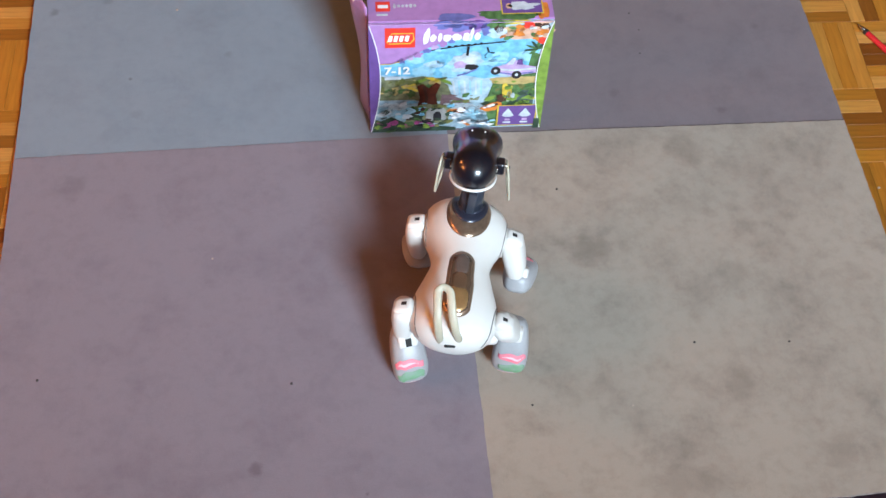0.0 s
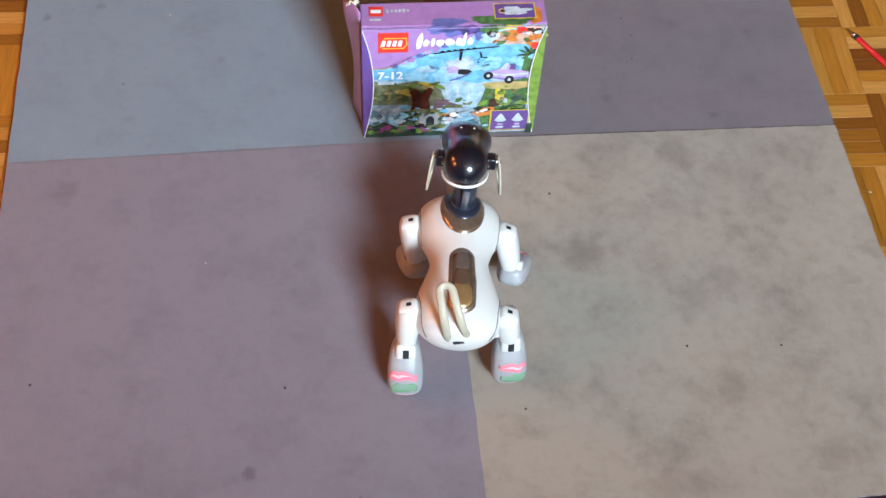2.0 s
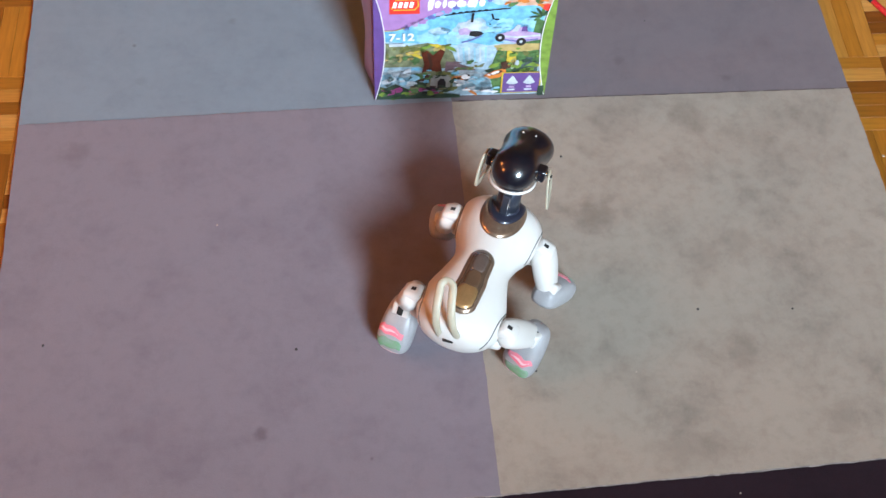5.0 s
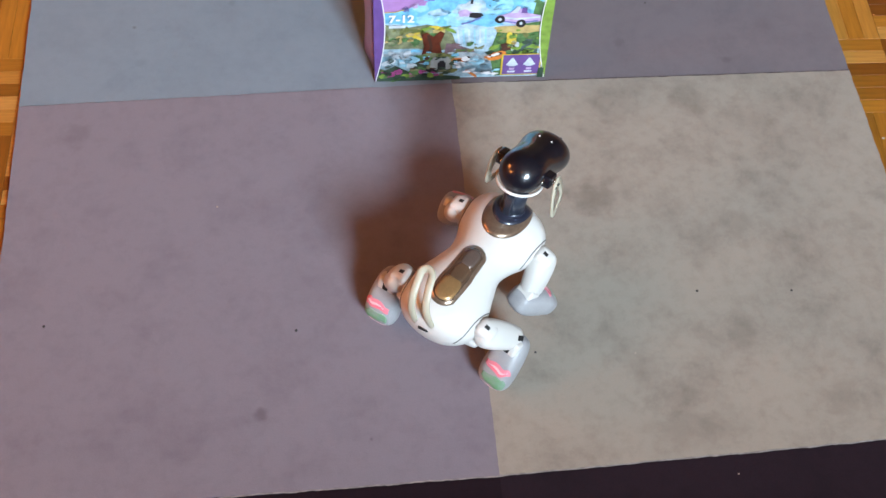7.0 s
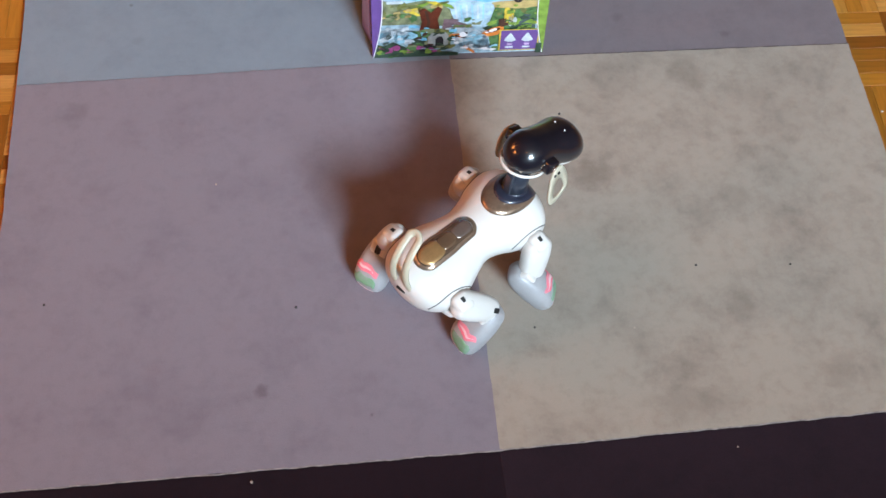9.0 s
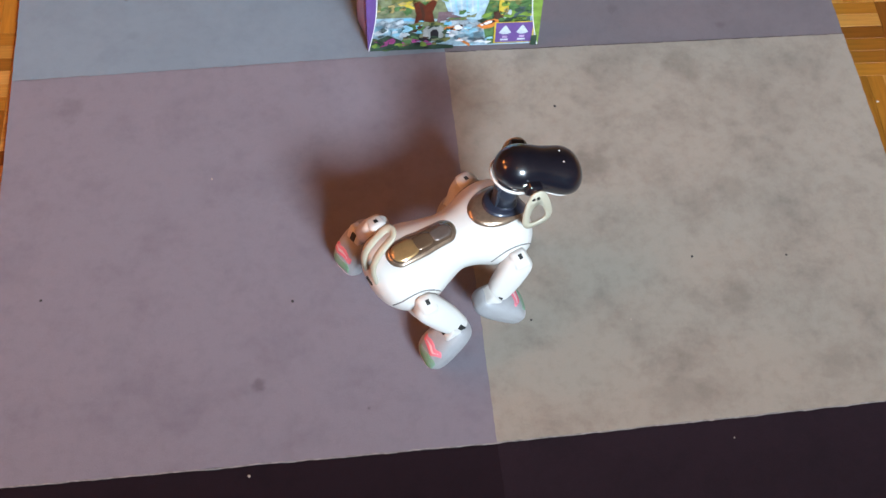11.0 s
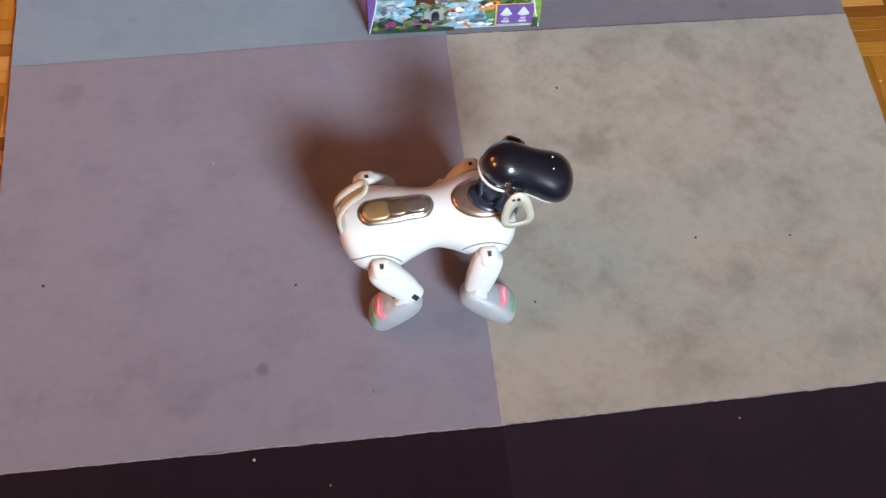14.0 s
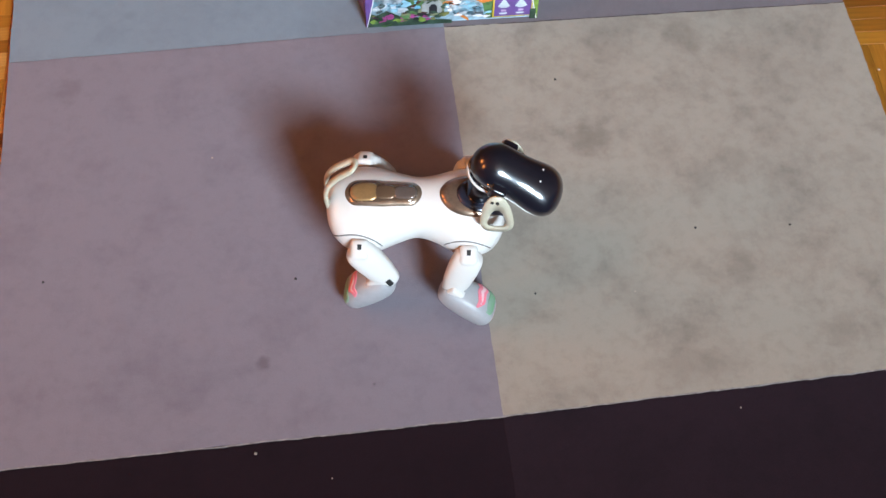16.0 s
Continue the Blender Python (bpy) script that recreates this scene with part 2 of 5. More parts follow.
def loft(name, keys, material, parent, power=2.2, rings=40, sides=36, a0=0.0, a1=2 * math.pi, label="", thick=0.0, grow=0.0):
    """Closed round loft, or an open shell between two angles."""
    x0, x1 = keys[0][0], keys[-1][0]
    full = a1 - a0 > 6.28
    verts, faces = [], []
    cols = sides if full else sides + 1
    for i in range(rings + 1):
        x = x0 + (x1 - x0) * (0.5 - 0.5 * math.cos(math.pi * i / rings))
        for j in range(cols):
            verts.append(loft_point(keys, power, x, a0 + (a1 - a0) * j / sides, grow))
    for i in range(rings):
        for j in range(sides):
            k = (j + 1) % cols if full else j + 1
            faces.append((i * cols + j, i * cols + k, (i + 1) * cols + k, (i + 1) * cols + j))
    if full:
        faces.append(tuple(range(cols - 1, -1, -1)))
        faces.append(tuple(rings * cols + j for j in range(cols)))
    ob = link_mesh(name, verts, faces, material, parent, label, True)
    if thick:
        s = ob.modifiers.new("thickness", "SOLIDIFY")
        s.thickness, s.offset = thick, -1
    return ob


def tube(name, path, radius, material, parent, closed=True, flat=1.0, normal=None, sides=10, label=""):
    """A round or flattened bar along a path; flat scales it along the normal."""
    n = len(path)
    verts, faces = [], []
    for i, p in enumerate(path):
        a, b = path[(i - 1) % n if closed else max(i - 1, 0)], path[(i + 1) % n if closed else min(i + 1, n - 1)]
        d = (b - a).normalized()
        up = (normal - d * normal.dot(d)).normalized() if normal else d.orthogonal().normalized()
        side = d.cross(up)
        for j in range(sides):
            t = 2 * math.pi * j / sides
            verts.append(p + side * radius * math.cos(t) + up * radius * flat * math.sin(t))
    for i in range(n if closed else n - 1):
        for j in range(sides):
            k, i2 = (j + 1) % sides, (i + 1) % n
            faces.append((i * sides + j, i * sides + k, i2 * sides + k, i2 * sides + j))
    if not closed:
        faces += [tuple(range(sides - 1, -1, -1)), tuple((n - 1) * sides + j for j in range(sides))]
    return link_mesh(name, verts, faces, material, parent, label, True)


# ---- room ----
X0, X1, Y0, Y1, FLOOR, TOP = -3.7, 2.6, -4.0, 2.8, -0.012, 3.3
WIN = (0.41, 1.65, 1.52, 3.06)


def wall_box(name, lo, hi, material, label, parent=None, kind="structure"):
    size = [b - a for a, b in zip(lo, hi)]
    mid = [(a + b) / 2 for a, b in zip(lo, hi)]
    ob = part(name, box_bm(*size, Matrix.Translation(mid)), material, parent, label)
    if parent is None:
        tagged(ob, label, "room shell", kind=kind)
    return ob


def build_room():
    wall_box("ground", (X0, Y0, FLOOR - 0.12), (X1, Y1, FLOOR - 0.008), SUBFLOOR, "dark screed under the oak parquet floor")
    wall_box("wall_north", (X0, Y1, FLOOR - 0.1), (X1, Y1 + 0.2, TOP), PLASTER, "plain unseen wall of the room, dark brown to cut bounced light")
    wall_box("wall_west", (X0 - 0.2, Y0 - 0.2, FLOOR - 0.1), (X0, Y1 + 0.2, TOP), PLASTER, "plain unseen wall of the room, dark brown to cut bounced light")
    wall_box("wall_east", (X1, Y0 - 0.2, FLOOR - 0.1), (X1 + 0.2, Y1 + 0.2, TOP), PLASTER, "plain unseen wall of the room, dark brown to cut bounced light")
    x0, x1, z0, z1 = WIN
    bm = bmesh.new()
    for lo, hi in (((X0, FLOOR - 0.1), (x0, TOP)), ((x1, FLOOR - 0.1), (X1, TOP)), ((x0, FLOOR - 0.1), (x1, z0)), ((x0, z1), (x1, TOP))):
        bmesh.ops.create_cube(bm, size=1.0, matrix=Matrix.Translation(((lo[0] + hi[0]) / 2, Y0 - 0.1, (lo[1] + hi[1]) / 2))
                              @ Matrix.Diagonal((hi[0] - lo[0], 0.2, hi[1] - lo[1], 1)))
    tagged(part("wall_south", bm, PLASTER, None), "unseen wall with the window opening, dark brown to cut bounced light", "room shell", kind="structure")
    wall_box("ceiling", (X0 - 0.2, Y0 - 0.2, TOP), (X1 + 0.2, Y1 + 0.2, TOP + 0.15), CEILING, "plain unseen ceiling of the room, warm dark brown to cut bounced light")
    # added half-height blocker, out of view, that dims daylight on the near rug
    wall_box("shade_blocker", (X0, -2.24, FLOOR), (X1, -2.12, 1.05), PLASTER, "unseen dark brown half-height blocker added to shade the near rug")
    win = tagged(new("window_1"), "white lacquered window with two clear panes", "window", kind="structure")
    win.location = ((x0 + x1) / 2, Y0 - 0.1, (z0 + z1) / 2)
    w, h = x1 - x0, z1 - z0
    for sx, sz, px, pz in ((w, 0.06, 0, h / 2 - 0.03), (w, 0.06, 0, -h / 2 + 0.03), (0.06, h - 0.12, -w / 2 + 0.03, 0),
                           (0.06, h - 0.12, w / 2 - 0.03, 0), (0.07, h - 0.12, 0, 0)):
        part("window_frame", box_bm(sx, 0.07, sz, Matrix.Translation((px, 0, pz)), 0.006), WOOD_WHITE, win)
    for s in (-1, 1):
        p = part("pane", box_bm(w / 2 - 0.095, 0.006, h - 0.12, Matrix.Translation((s * (w / 4 - 0.0125), 0, 0))), GLASS, win, "clear window glass")
        p.visible_shadow = False


def stand_in_lamp(x, y, drop, share, radius):
    """A pendant with a warm glass globe, added as an unseen warm source."""
    lamp = tagged(new("stand_in_lamp"), "added unseen pendant with a warm glowing glass globe", "lamp", "ceiling lamps")
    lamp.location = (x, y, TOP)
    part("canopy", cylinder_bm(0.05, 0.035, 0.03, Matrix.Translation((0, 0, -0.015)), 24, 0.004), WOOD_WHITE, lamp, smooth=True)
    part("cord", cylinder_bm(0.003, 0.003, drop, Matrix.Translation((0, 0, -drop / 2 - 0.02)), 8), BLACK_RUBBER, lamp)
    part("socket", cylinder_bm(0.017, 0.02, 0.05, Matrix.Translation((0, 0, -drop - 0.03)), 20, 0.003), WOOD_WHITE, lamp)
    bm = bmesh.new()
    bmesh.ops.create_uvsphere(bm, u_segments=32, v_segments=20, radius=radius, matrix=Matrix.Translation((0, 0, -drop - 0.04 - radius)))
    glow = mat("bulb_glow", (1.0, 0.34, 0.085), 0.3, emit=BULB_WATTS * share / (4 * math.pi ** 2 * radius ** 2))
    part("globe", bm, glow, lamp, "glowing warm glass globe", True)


build_room()
# unseen stand-in pendants: two large for broad warm side light, one small behind
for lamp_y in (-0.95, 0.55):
    stand_in_lamp(-2.95, lamp_y, 0.95, 4.1, 0.36)
stand_in_lamp(-0.35, -1.95, 0.60, 0.14, 0.09)


# ---- rug ----
RUG_TOP = 0.0
RUG_COLOURS = {
    "blue_grey": rug_material("rug_blue_grey", (0.208, 0.256, 0.304), (0.165, 0.200, 0.242), 0.55,
                               ((-0.672, 0.334, 0.008, 0.45), (-0.531, 0.166, 0.0035, 0.6), (-0.364, 0.215, 0.007, 0.25), (-0.58, 0.36, 0.008, 0.3), (-0.514, 0.086, 0.010, 0.2))),
    "plum_grey": rug_material("rug_plum_grey", (0.176, 0.150, 0.163), (0.137, 0.118, 0.130), 0.6,
                               ((0.583, 0.222, 0.009, 0.3), (0.297, 0.079, 0.010, 0.3), (0.478, 0.029, 0.008, 0.32), (0.36, 0.20, 0.020, 0.15), (0.45, 0.25, 0.012, 0.25), (0.56, 0.10, 0.016, 0.2))),
    "mauve": rug_material("rug_mauve", (0.218, 0.193, 0.224), (0.157, 0.136, 0.164), 0.5,
                          ((-0.324, -0.579, 0.0085, 0.55), (-0.613, -0.066, 0.022, 0.3), (-0.172, -0.629, 0.003, 0.7))),
    "taupe": rug_material("rug_taupe", (0.330, 0.284, 0.237), (0.195, 0.162, 0.135), 0.56,
                          ((0.201, -0.247, 0.034, 0.38), (0.425, -0.306, 0.03, 0.28), (0.398, -0.055, 0.035, 0.35), (0.385, -0.50, 0.03, 0.3), (0.27, -0.64, 0.05, 0.3), (0.50, -0.62, 0.04, 0.3))),
    "aubergine": rug_material("rug_aubergine", (0.0150, 0.0072, 0.0112), (0.0088, 0.0046, 0.0074), 0.5, fleck=0.3),
    "dark_plum": rug_material("rug_dark_plum", (0.0210, 0.0112, 0.0165), (0.0120, 0.0072, 0.0105), 0.5, fleck=0.3),
}


def rug_patch(corners, material, top, rug, seed, label):
    """A panel of pile with slightly uneven cut edges; corners run anticlockwise."""
    steps = 90
    ring = []
    for i in range(4):
        a, b = Vector((*corners[i], 0)), Vector((*corners[(i + 1) % 4], 0))
        d = (b - a).normalized()
        out = Vector((d.y, -d.x, 0))
        for k in range(steps):
            p = a.lerp(b, k / steps)
            p += out * (0.0012 * noise.noise((p.x * 22, p.y * 22, seed)) + 0.0011 * noise.noise((p.x * 90, p.y * 90, seed + 5)))
            ring.append(p)
    n = len(ring)
    mid = sum(ring, Vector()) / n
    inner = [p + (mid - p).normalized() * 0.0006 for p in ring]
    verts = [(p.x, p.y, -0.012) for p in ring] + [(p.x, p.y, top - 0.0003) for p in ring] + [(p.x, p.y, top) for p in inner]
    faces = []
    for lay in range(2):
        for i in range(n):
            j = (i + 1) % n
            faces.append((lay * n + i, lay * n + j, (lay + 1) * n + j, (lay + 1) * n + i))
    faces.append(tuple(range(2 * n, 3 * n)))
    return link_mesh("rug_panel", verts, faces, material, rug, label)


def build_rug():
    rug = tagged(new("rug"), "patchwork wool rug of grey, mauve, taupe and dark panels on parquet", "rug")
    L, R, g = -0.710, 0.684, 0.0
    for corners, colour, top, label in (
            (((L, 0.004), (0.003, 0.006), (0.005, 0.70), (L, 0.70)), "blue_grey", RUG_TOP, "blue-grey rug panel"),
            (((0.001 + g, 0.006), (R, -0.009), (R, 0.69), (0.003 + g, 0.70)), "plum_grey", RUG_TOP + 0.0002, "plum-grey rug panel"),
            (((L, -0.699), (0.003, -0.696), (0.004, 0.007), (L, 0.003)), "mauve", RUG_TOP + 0.0010, "worn mauve rug panel"),
            (((g, -0.696), (R, -0.682), (R, -0.0095), (0.001 + g, 0.0055)), "taupe", RUG_TOP + 0.0012, "stained taupe rug panel"),
            (((L, -1.39), (0.006, -1.39), (0.003, -0.6955), (L, -0.6995)), "aubergine", RUG_TOP - 0.0012, "dark aubergine rug panel"),
            (((0.004 + g, -1.39), (R, -1.385), (R, -0.6825), (g, -0.6965)), "dark_plum", RUG_TOP - 0.0009, "dark plum rug panel")):
        rug_patch(corners, RUG_COLOURS[colour], top, rug, len(label) * 1.7, label)
    # fuzzy pale pile along the lower seam; a dark tube draws the upper groove
    for name, a, b, z, r, material, label in (("seam_fringe", (L, -0.6995), (0.0, -0.6965), 0.0006, 0.0011, FRINGE, "pale frayed seam pile"),
                                              ("seam_fringe", (0.0, -0.6965), (R, -0.6825), 0.0006, 0.0011, FRINGE, "pale frayed seam pile"),
                                              ("seam_dark_line", (0.004, 0.0058), (R, -0.0092), 0.0007, 0.0007, SEAM_DARK, "dark seam groove")):
        path = []
        for i in range(241):
            x, y = a[0] + (b[0] - a[0]) * i / 240, a[1] + (b[1] - a[1]) * i / 240
            path.append(Vector((x, y + 0.0014 * noise.noise((x * 30, y, 3.0)) + 0.0010 * noise.noise((x * 140, y, 7.0)), z + 0.0004 * noise.noise((x * 90, 1.0, 2.0)))))
        tube(name, path, r, material, rug, False, 0.7, Vector((0, 0, 1)), 6, label)


def speck(x, y, r, material, seed, label):
    """A crumb or ball of lint lying on the pile."""
    bm = bmesh.new()
    bmesh.ops.create_icosphere(bm, subdivisions=2, radius=r)
    for v in bm.verts:
        v.co *= 1 + 0.45 * noise.noise(v.co / r * 1.3 + Vector((seed, 0, 0)))
        v.co.z *= 0.55
    ob = tagged(part("crumb", bm, material, None, "", True), label, "crumb", "crumbs on the rug")
    ob.location = (x, y, RUG_TOP + 0.0012 + r * 0.35)


build_rug()
for i, (x, y, r) in enumerate(((-0.271, -0.449, 0.0026), (0.1675, -0.123, 0.0026), (0.332, -0.425, 0.0024), (-0.636, -0.415, 0.0025),
                               (0.074, -0.511, 0.0022), (0.476, -0.435, 0.0022), (0.359, 0.268, 0.0019), (0.369, 0.225, 0.0019), (0.360, 0.168, 0.0019))):
    speck(x, y, r * 0.8, LINT, i * 3.1, "tiny dark ball of lint on the rug")
for i, (x, y, r) in enumerate(((-0.387, -0.220, 0.0020), (0.220, -0.523, 0.0015), (-0.340, -0.714, 0.0026), (-0.24, -0.76, 0.0016), (0.33, -0.72, 0.0016))):
    speck(x, y, r * 0.8, CRUMB, 20 + i * 3.1, "tiny pale crumb on the rug")
speck(-0.455, 0.327, 0.0022, CRUMB, 64.0, "tiny pale crumb on the rug")
speck(0.700, -0.158, 0.0025, CRUMB, 77.0, "tiny pale crumb at the rug's edge")


# ---- red pen on the parquet ----
def build_pen():
    pen = tagged(new("pen"), "red plastic ballpoint pen lying on the parquet", "pen")
    a, b = Vector((0.776, 0.226, 0)), Vector((0.845, 0.085, 0))
    d = (b - a).normalized()
    pen.location = (a.x, a.y, FLOOR + 0.0055)
    pen.rotation_euler = (0, 0, math.atan2(d.y, d.x))
    ry = pose(0, 0, 0, 0, 90, 0)
    part("barrel", cylinder_bm(0.0052, 0.0052, 0.115, Matrix.Translation((0.082, 0, 0)) @ ry, 20, 0.001), RED_PEN, pen, "clear red barrel", True)
    part("tip", cylinder_bm(0.001, 0.0045, 0.018, Matrix.Translation((0.014, 0, 0)) @ ry, 16), CHROME, pen, "metal tip", True)
    part("grip", cylinder_bm(0.0054, 0.0054, 0.008, Matrix.Translation((0.028, 0, 0)) @ ry, 20, 0.001), BLACK_RUBBER, pen, "black ring", True)


build_pen()


# ---- toy box ----
def flat_shape(name, pts, material, parent, layer, label="", thick=0.00004):
    """A printed area: points (u, w) in metres on the parent's face, which looks along -y."""
    y = -0.0011 - 0.00008 * layer
    verts = [(u, y, w) for u, w in pts]
    me_verts = verts + [(u, y + thick, w) for u, w in pts]
    n = len(pts)
    faces = [tuple(range(n)), tuple(range(2 * n - 1, n - 1, -1))] + [(i, i + n, (i + 1) % n + n, (i + 1) % n) for i in range(n)]
    bm = bmesh.new()
    vs = [bm.verts.new(v) for v in me_verts]
    for f in faces:
        bm.faces.new([vs[i] for i in f])
    return part(name, bm, material, parent, label)


def blob(cx, cy, rx, ry, seed=0.0, rough=0.18, n=26, tilt=0.0):
    out = []
    for i in range(n):
        a = 2 * math.pi * i / n
        k = 1 + rough * noise.noise((math.cos(a) * 1.7, math.sin(a) * 1.7, seed)) * 1.6
        x, y = rx * k * math.cos(a), ry * k * math.sin(a)
        out.append((cx + x * math.cos(tilt) - y * math.sin(tilt), cy + x * math.sin(tilt) + y * math.cos(tilt)))
    return out


def rect(x0, y0, x1, y1):
    return [(x0, y0), (x1, y0), (x1, y1), (x0, y1)]


def stroke(points, width):
    """A ribbon of even width along a line, as one outline."""
    left, right = [], []
    for i, p in enumerate(points):
        a, b = points[max(i - 1, 0)], points[min(i + 1, len(points) - 1)]
        d = Vector((b[0] - a[0], b[1] - a[1])).normalized()
        left.append((p[0] - d.y * width / 2, p[1] + d.x * width / 2))
        right.append((p[0] + d.y * width / 2, p[1] - d.x * width / 2))
    return left + right[::-1]


BW, BD, BH = 0.285, 0.051, 0.251
PRINT = {k: mat("print_" + k, tuple(0.86 * c for c in v), 0.3, var=min(var * 1.3, 0.7), scale=75, coat=0.2) for k, v, var in (
    ("purple", (0.40, 0.205, 0.455), 0.12), ("violet", (0.15, 0.075, 0.27), 0.15), ("red", (0.75, 0.045, 0.03), 0.05), ("white", (0.80, 0.78, 0.80), 0.05),
    ("sky", (0.20, 0.53, 0.76), 0.35), ("pale_sky", (0.46, 0.62, 0.74), 0.35), ("water", (0.38, 0.53, 0.62), 0.45), ("foam", (0.60, 0.66, 0.71), 0.3),
    ("leaf", (0.11, 0.23, 0.08), 0.6), ("dark_leaf", (0.045, 0.085, 0.055), 0.5), ("lime", (0.23, 0.36, 0.06), 0.35), ("mist", (0.25, 0.27, 0.15), 0.5),
    ("trunk", (0.13, 0.030, 0.015), 0.4), ("yellow", (0.72, 0.52, 0.06), 0.3), ("rock", (0.36, 0.37, 0.36), 0.4), ("black", (0.02, 0.02, 0.025), 0.2),
    ("lilac", (0.55, 0.38, 0.62), 0.3), ("sand", (0.55, 0.40, 0.16), 0.3), ("orange", (0.72, 0.22, 0.04), 0.3), ("peach", (0.72, 0.42, 0.30), 0.25),
    ("magenta", (0.45, 0.08, 0.28), 0.4), ("indigo", (0.16, 0.17, 0.45), 0.3), ("brown", (0.07, 0.03, 0.02), 0.3), ("azure", (0.34, 0.64, 0.80), 0.3),
    ("olive", (0.20, 0.21, 0.07), 0.5), ("plum", (0.22, 0.14, 0.16), 0.4), ("slate", (0.09, 0.13, 0.13), 0.5))}
CARD = mat("bare_cardboard", (0.62, 0.52, 0.40), 0.85, var=0.2, scale=60, bump=0.1)


def uv(u, v):
    """A place on the printed front; its upper middle sits a little high."""
    high = 0.027 * min(max((v - 0.25) / 0.25, 0.0), 1.0) * min(max((1.0 - v) / 0.2, 0.0), 1.0)
    return ((u - 0.5) * BW, (v + high) * BH)


def pts(*pairs):
    return [uv(u, v) for u, v in pairs]


def build_toy_box():
    toy = tagged(new("toy_box"), "purple printed cardboard toy box with a jungle picture, flap open", "box")
    toy.matrix_world = pose(0.0155, 0.018, RUG_TOP + 0.0015, 0, 0, -1.6)
    body = part("carton", box_bm(BW, BD, BH, Matrix.Translation((0, BD / 2, BH / 2)), 0.0012), PRINT["purple"], toy, "purple glossy cardboard carton")
    front = part("front_panel", box_bm(BW - 0.003, 0.0012, BH - 0.003, Matrix.Translation((0, -0.0004, BH / 2))), PRINT["pale_sky"], toy, "printed jungle scene")
    front.location.y = -0.0008
    P, k = PRINT, [2]

    def put(name, points, colour, step=1, label=""):
        k[0] += step
        return flat_shape(name, points, P[colour], front, k[0] * 0.5 + 1.2, label)

    put("sky", pts((0.04, 0.52), (0.2, 0.50), (0.62, 0.46), (0.9, 0.52), (0.98, 0.9), (0.6, 0.88), (0.3, 0.78), (0.04, 0.66)), "sky")
    for i in range(14):
        put("cloud", blob(*uv(0.20 + 0.052 * i, 0.60 + 0.07 * math.sin(i * 2.1)), 0.017, 0.009 + 0.003 * (i % 3), i * 1.4, 0.35, 20, 0.2), ("sky", "azure", "azure", "pale_sky")[i % 4], int(i == 0))
    put("glow", blob(*uv(0.53, 0.60), 0.026, 0.018, 2.0, 0.3), "pale_sky")
    put("far_bank", pts((0.03, 0.28), (0.62, 0.28), (0.66, 0.40), (0.5, 0.36), (0.40, 0.46), (0.30, 0.50), (0.16, 0.47), (0.03, 0.52)), "mist")
    for i in range(12):
        put("shrub", blob(*uv(0.06 + 0.028 * i, 0.40 + 0.05 * math.sin(i * 1.9)), 0.010, 0.007, i * 1.1, 0.45, 18, 0.3 * i), ("olive", "mist", "leaf", "sand")[i % 4], int(i == 0))
    put("waterfall", pts((0.43, 0.46), (0.52, 0.50), (0.66, 0.46), (0.67, 0.34), (0.55, 0.27), (0.47, 0.32)), "pale_sky")
    for i in range(6):
        put("fall_streak", stroke([uv(0.47 + 0.032 * i, 0.45), uv(0.485 + 0.03 * i, 0.33)], 0.003), ("foam", "azure")[i % 2], int(i == 0))
    put("hill", pts((0.40, 0.24), (0.41, 0.34), (0.46, 0.33), (0.54, 0.29), (0.60, 0.24)), "plum")
    put("water", pts((0.02, 0.02), (0.74, 0.02), (0.74, 0.24), (0.6, 0.27), (0.4, 0.24), (0.25, 0.30), (0.02, 0.30)), "water")
    for u, v, rx, ry, seed, c in ((0.12, 0.24, 0.024, 0.010, 4.0, "foam"), (0.07, 0.18, 0.012, 0.012, 4.6, "azure"), (0.18, 0.17, 0.020, 0.008, 4.9, "azure"),
                                  (0.50, 0.22, 0.030, 0.009, 5.0, "foam"), (0.62, 0.19, 0.034, 0.010, 6.0, "foam"), (0.58, 0.11, 0.028, 0.009, 6.6, "azure"), (0.66, 0.07, 0.018, 0.008, 6.9, "foam")):
        put("foam", blob(*uv(u, v), rx, ry, seed, 0.5), c, 0)
    put("jungle", pts((0.70, 0.02), (0.93, 0.02), (0.96, 0.66), (0.9, 0.70), (0.88, 0.50), (0.70, 0.44), (0.66, 0.24)), "leaf")
    put("slate", pts((0.84, 0.24), (0.85, 0.36), (0.94, 0.35), (0.94, 0.24)), "slate")
    put("path", blob(*uv(0.83, 0.445), 0.042, 0.010, 7.0), "sand")
    for i in range(16):
        put("fern", blob(*uv(0.67 + 0.018 * i, 0.25 + 0.045 * ((i * 5) % 4)), 0.009, 0.0045, i * 2.2, 0.4, 16, 0.5 * i), ("dark_leaf", "lime", "leaf", "olive")[i % 4], i % 2)
    put("header", pts((0.0, 0.61), (0.12, 0.615), (0.20, 0.65), (0.30, 0.74), (0.42, 0.81), (0.58, 0.87), (0.62, 0.93), (0.66, 1.0), (0.0, 1.0)), "purple", 1, "purple printed corner")
    for i in range(9):
        put("blossom", blob(*uv(0.18 + 0.045 * i, 0.645 + 0.028 * i), 0.0065, 0.0055, i * 1.3, 0.4), ("indigo", "lilac", "purple")[i % 3], 0)
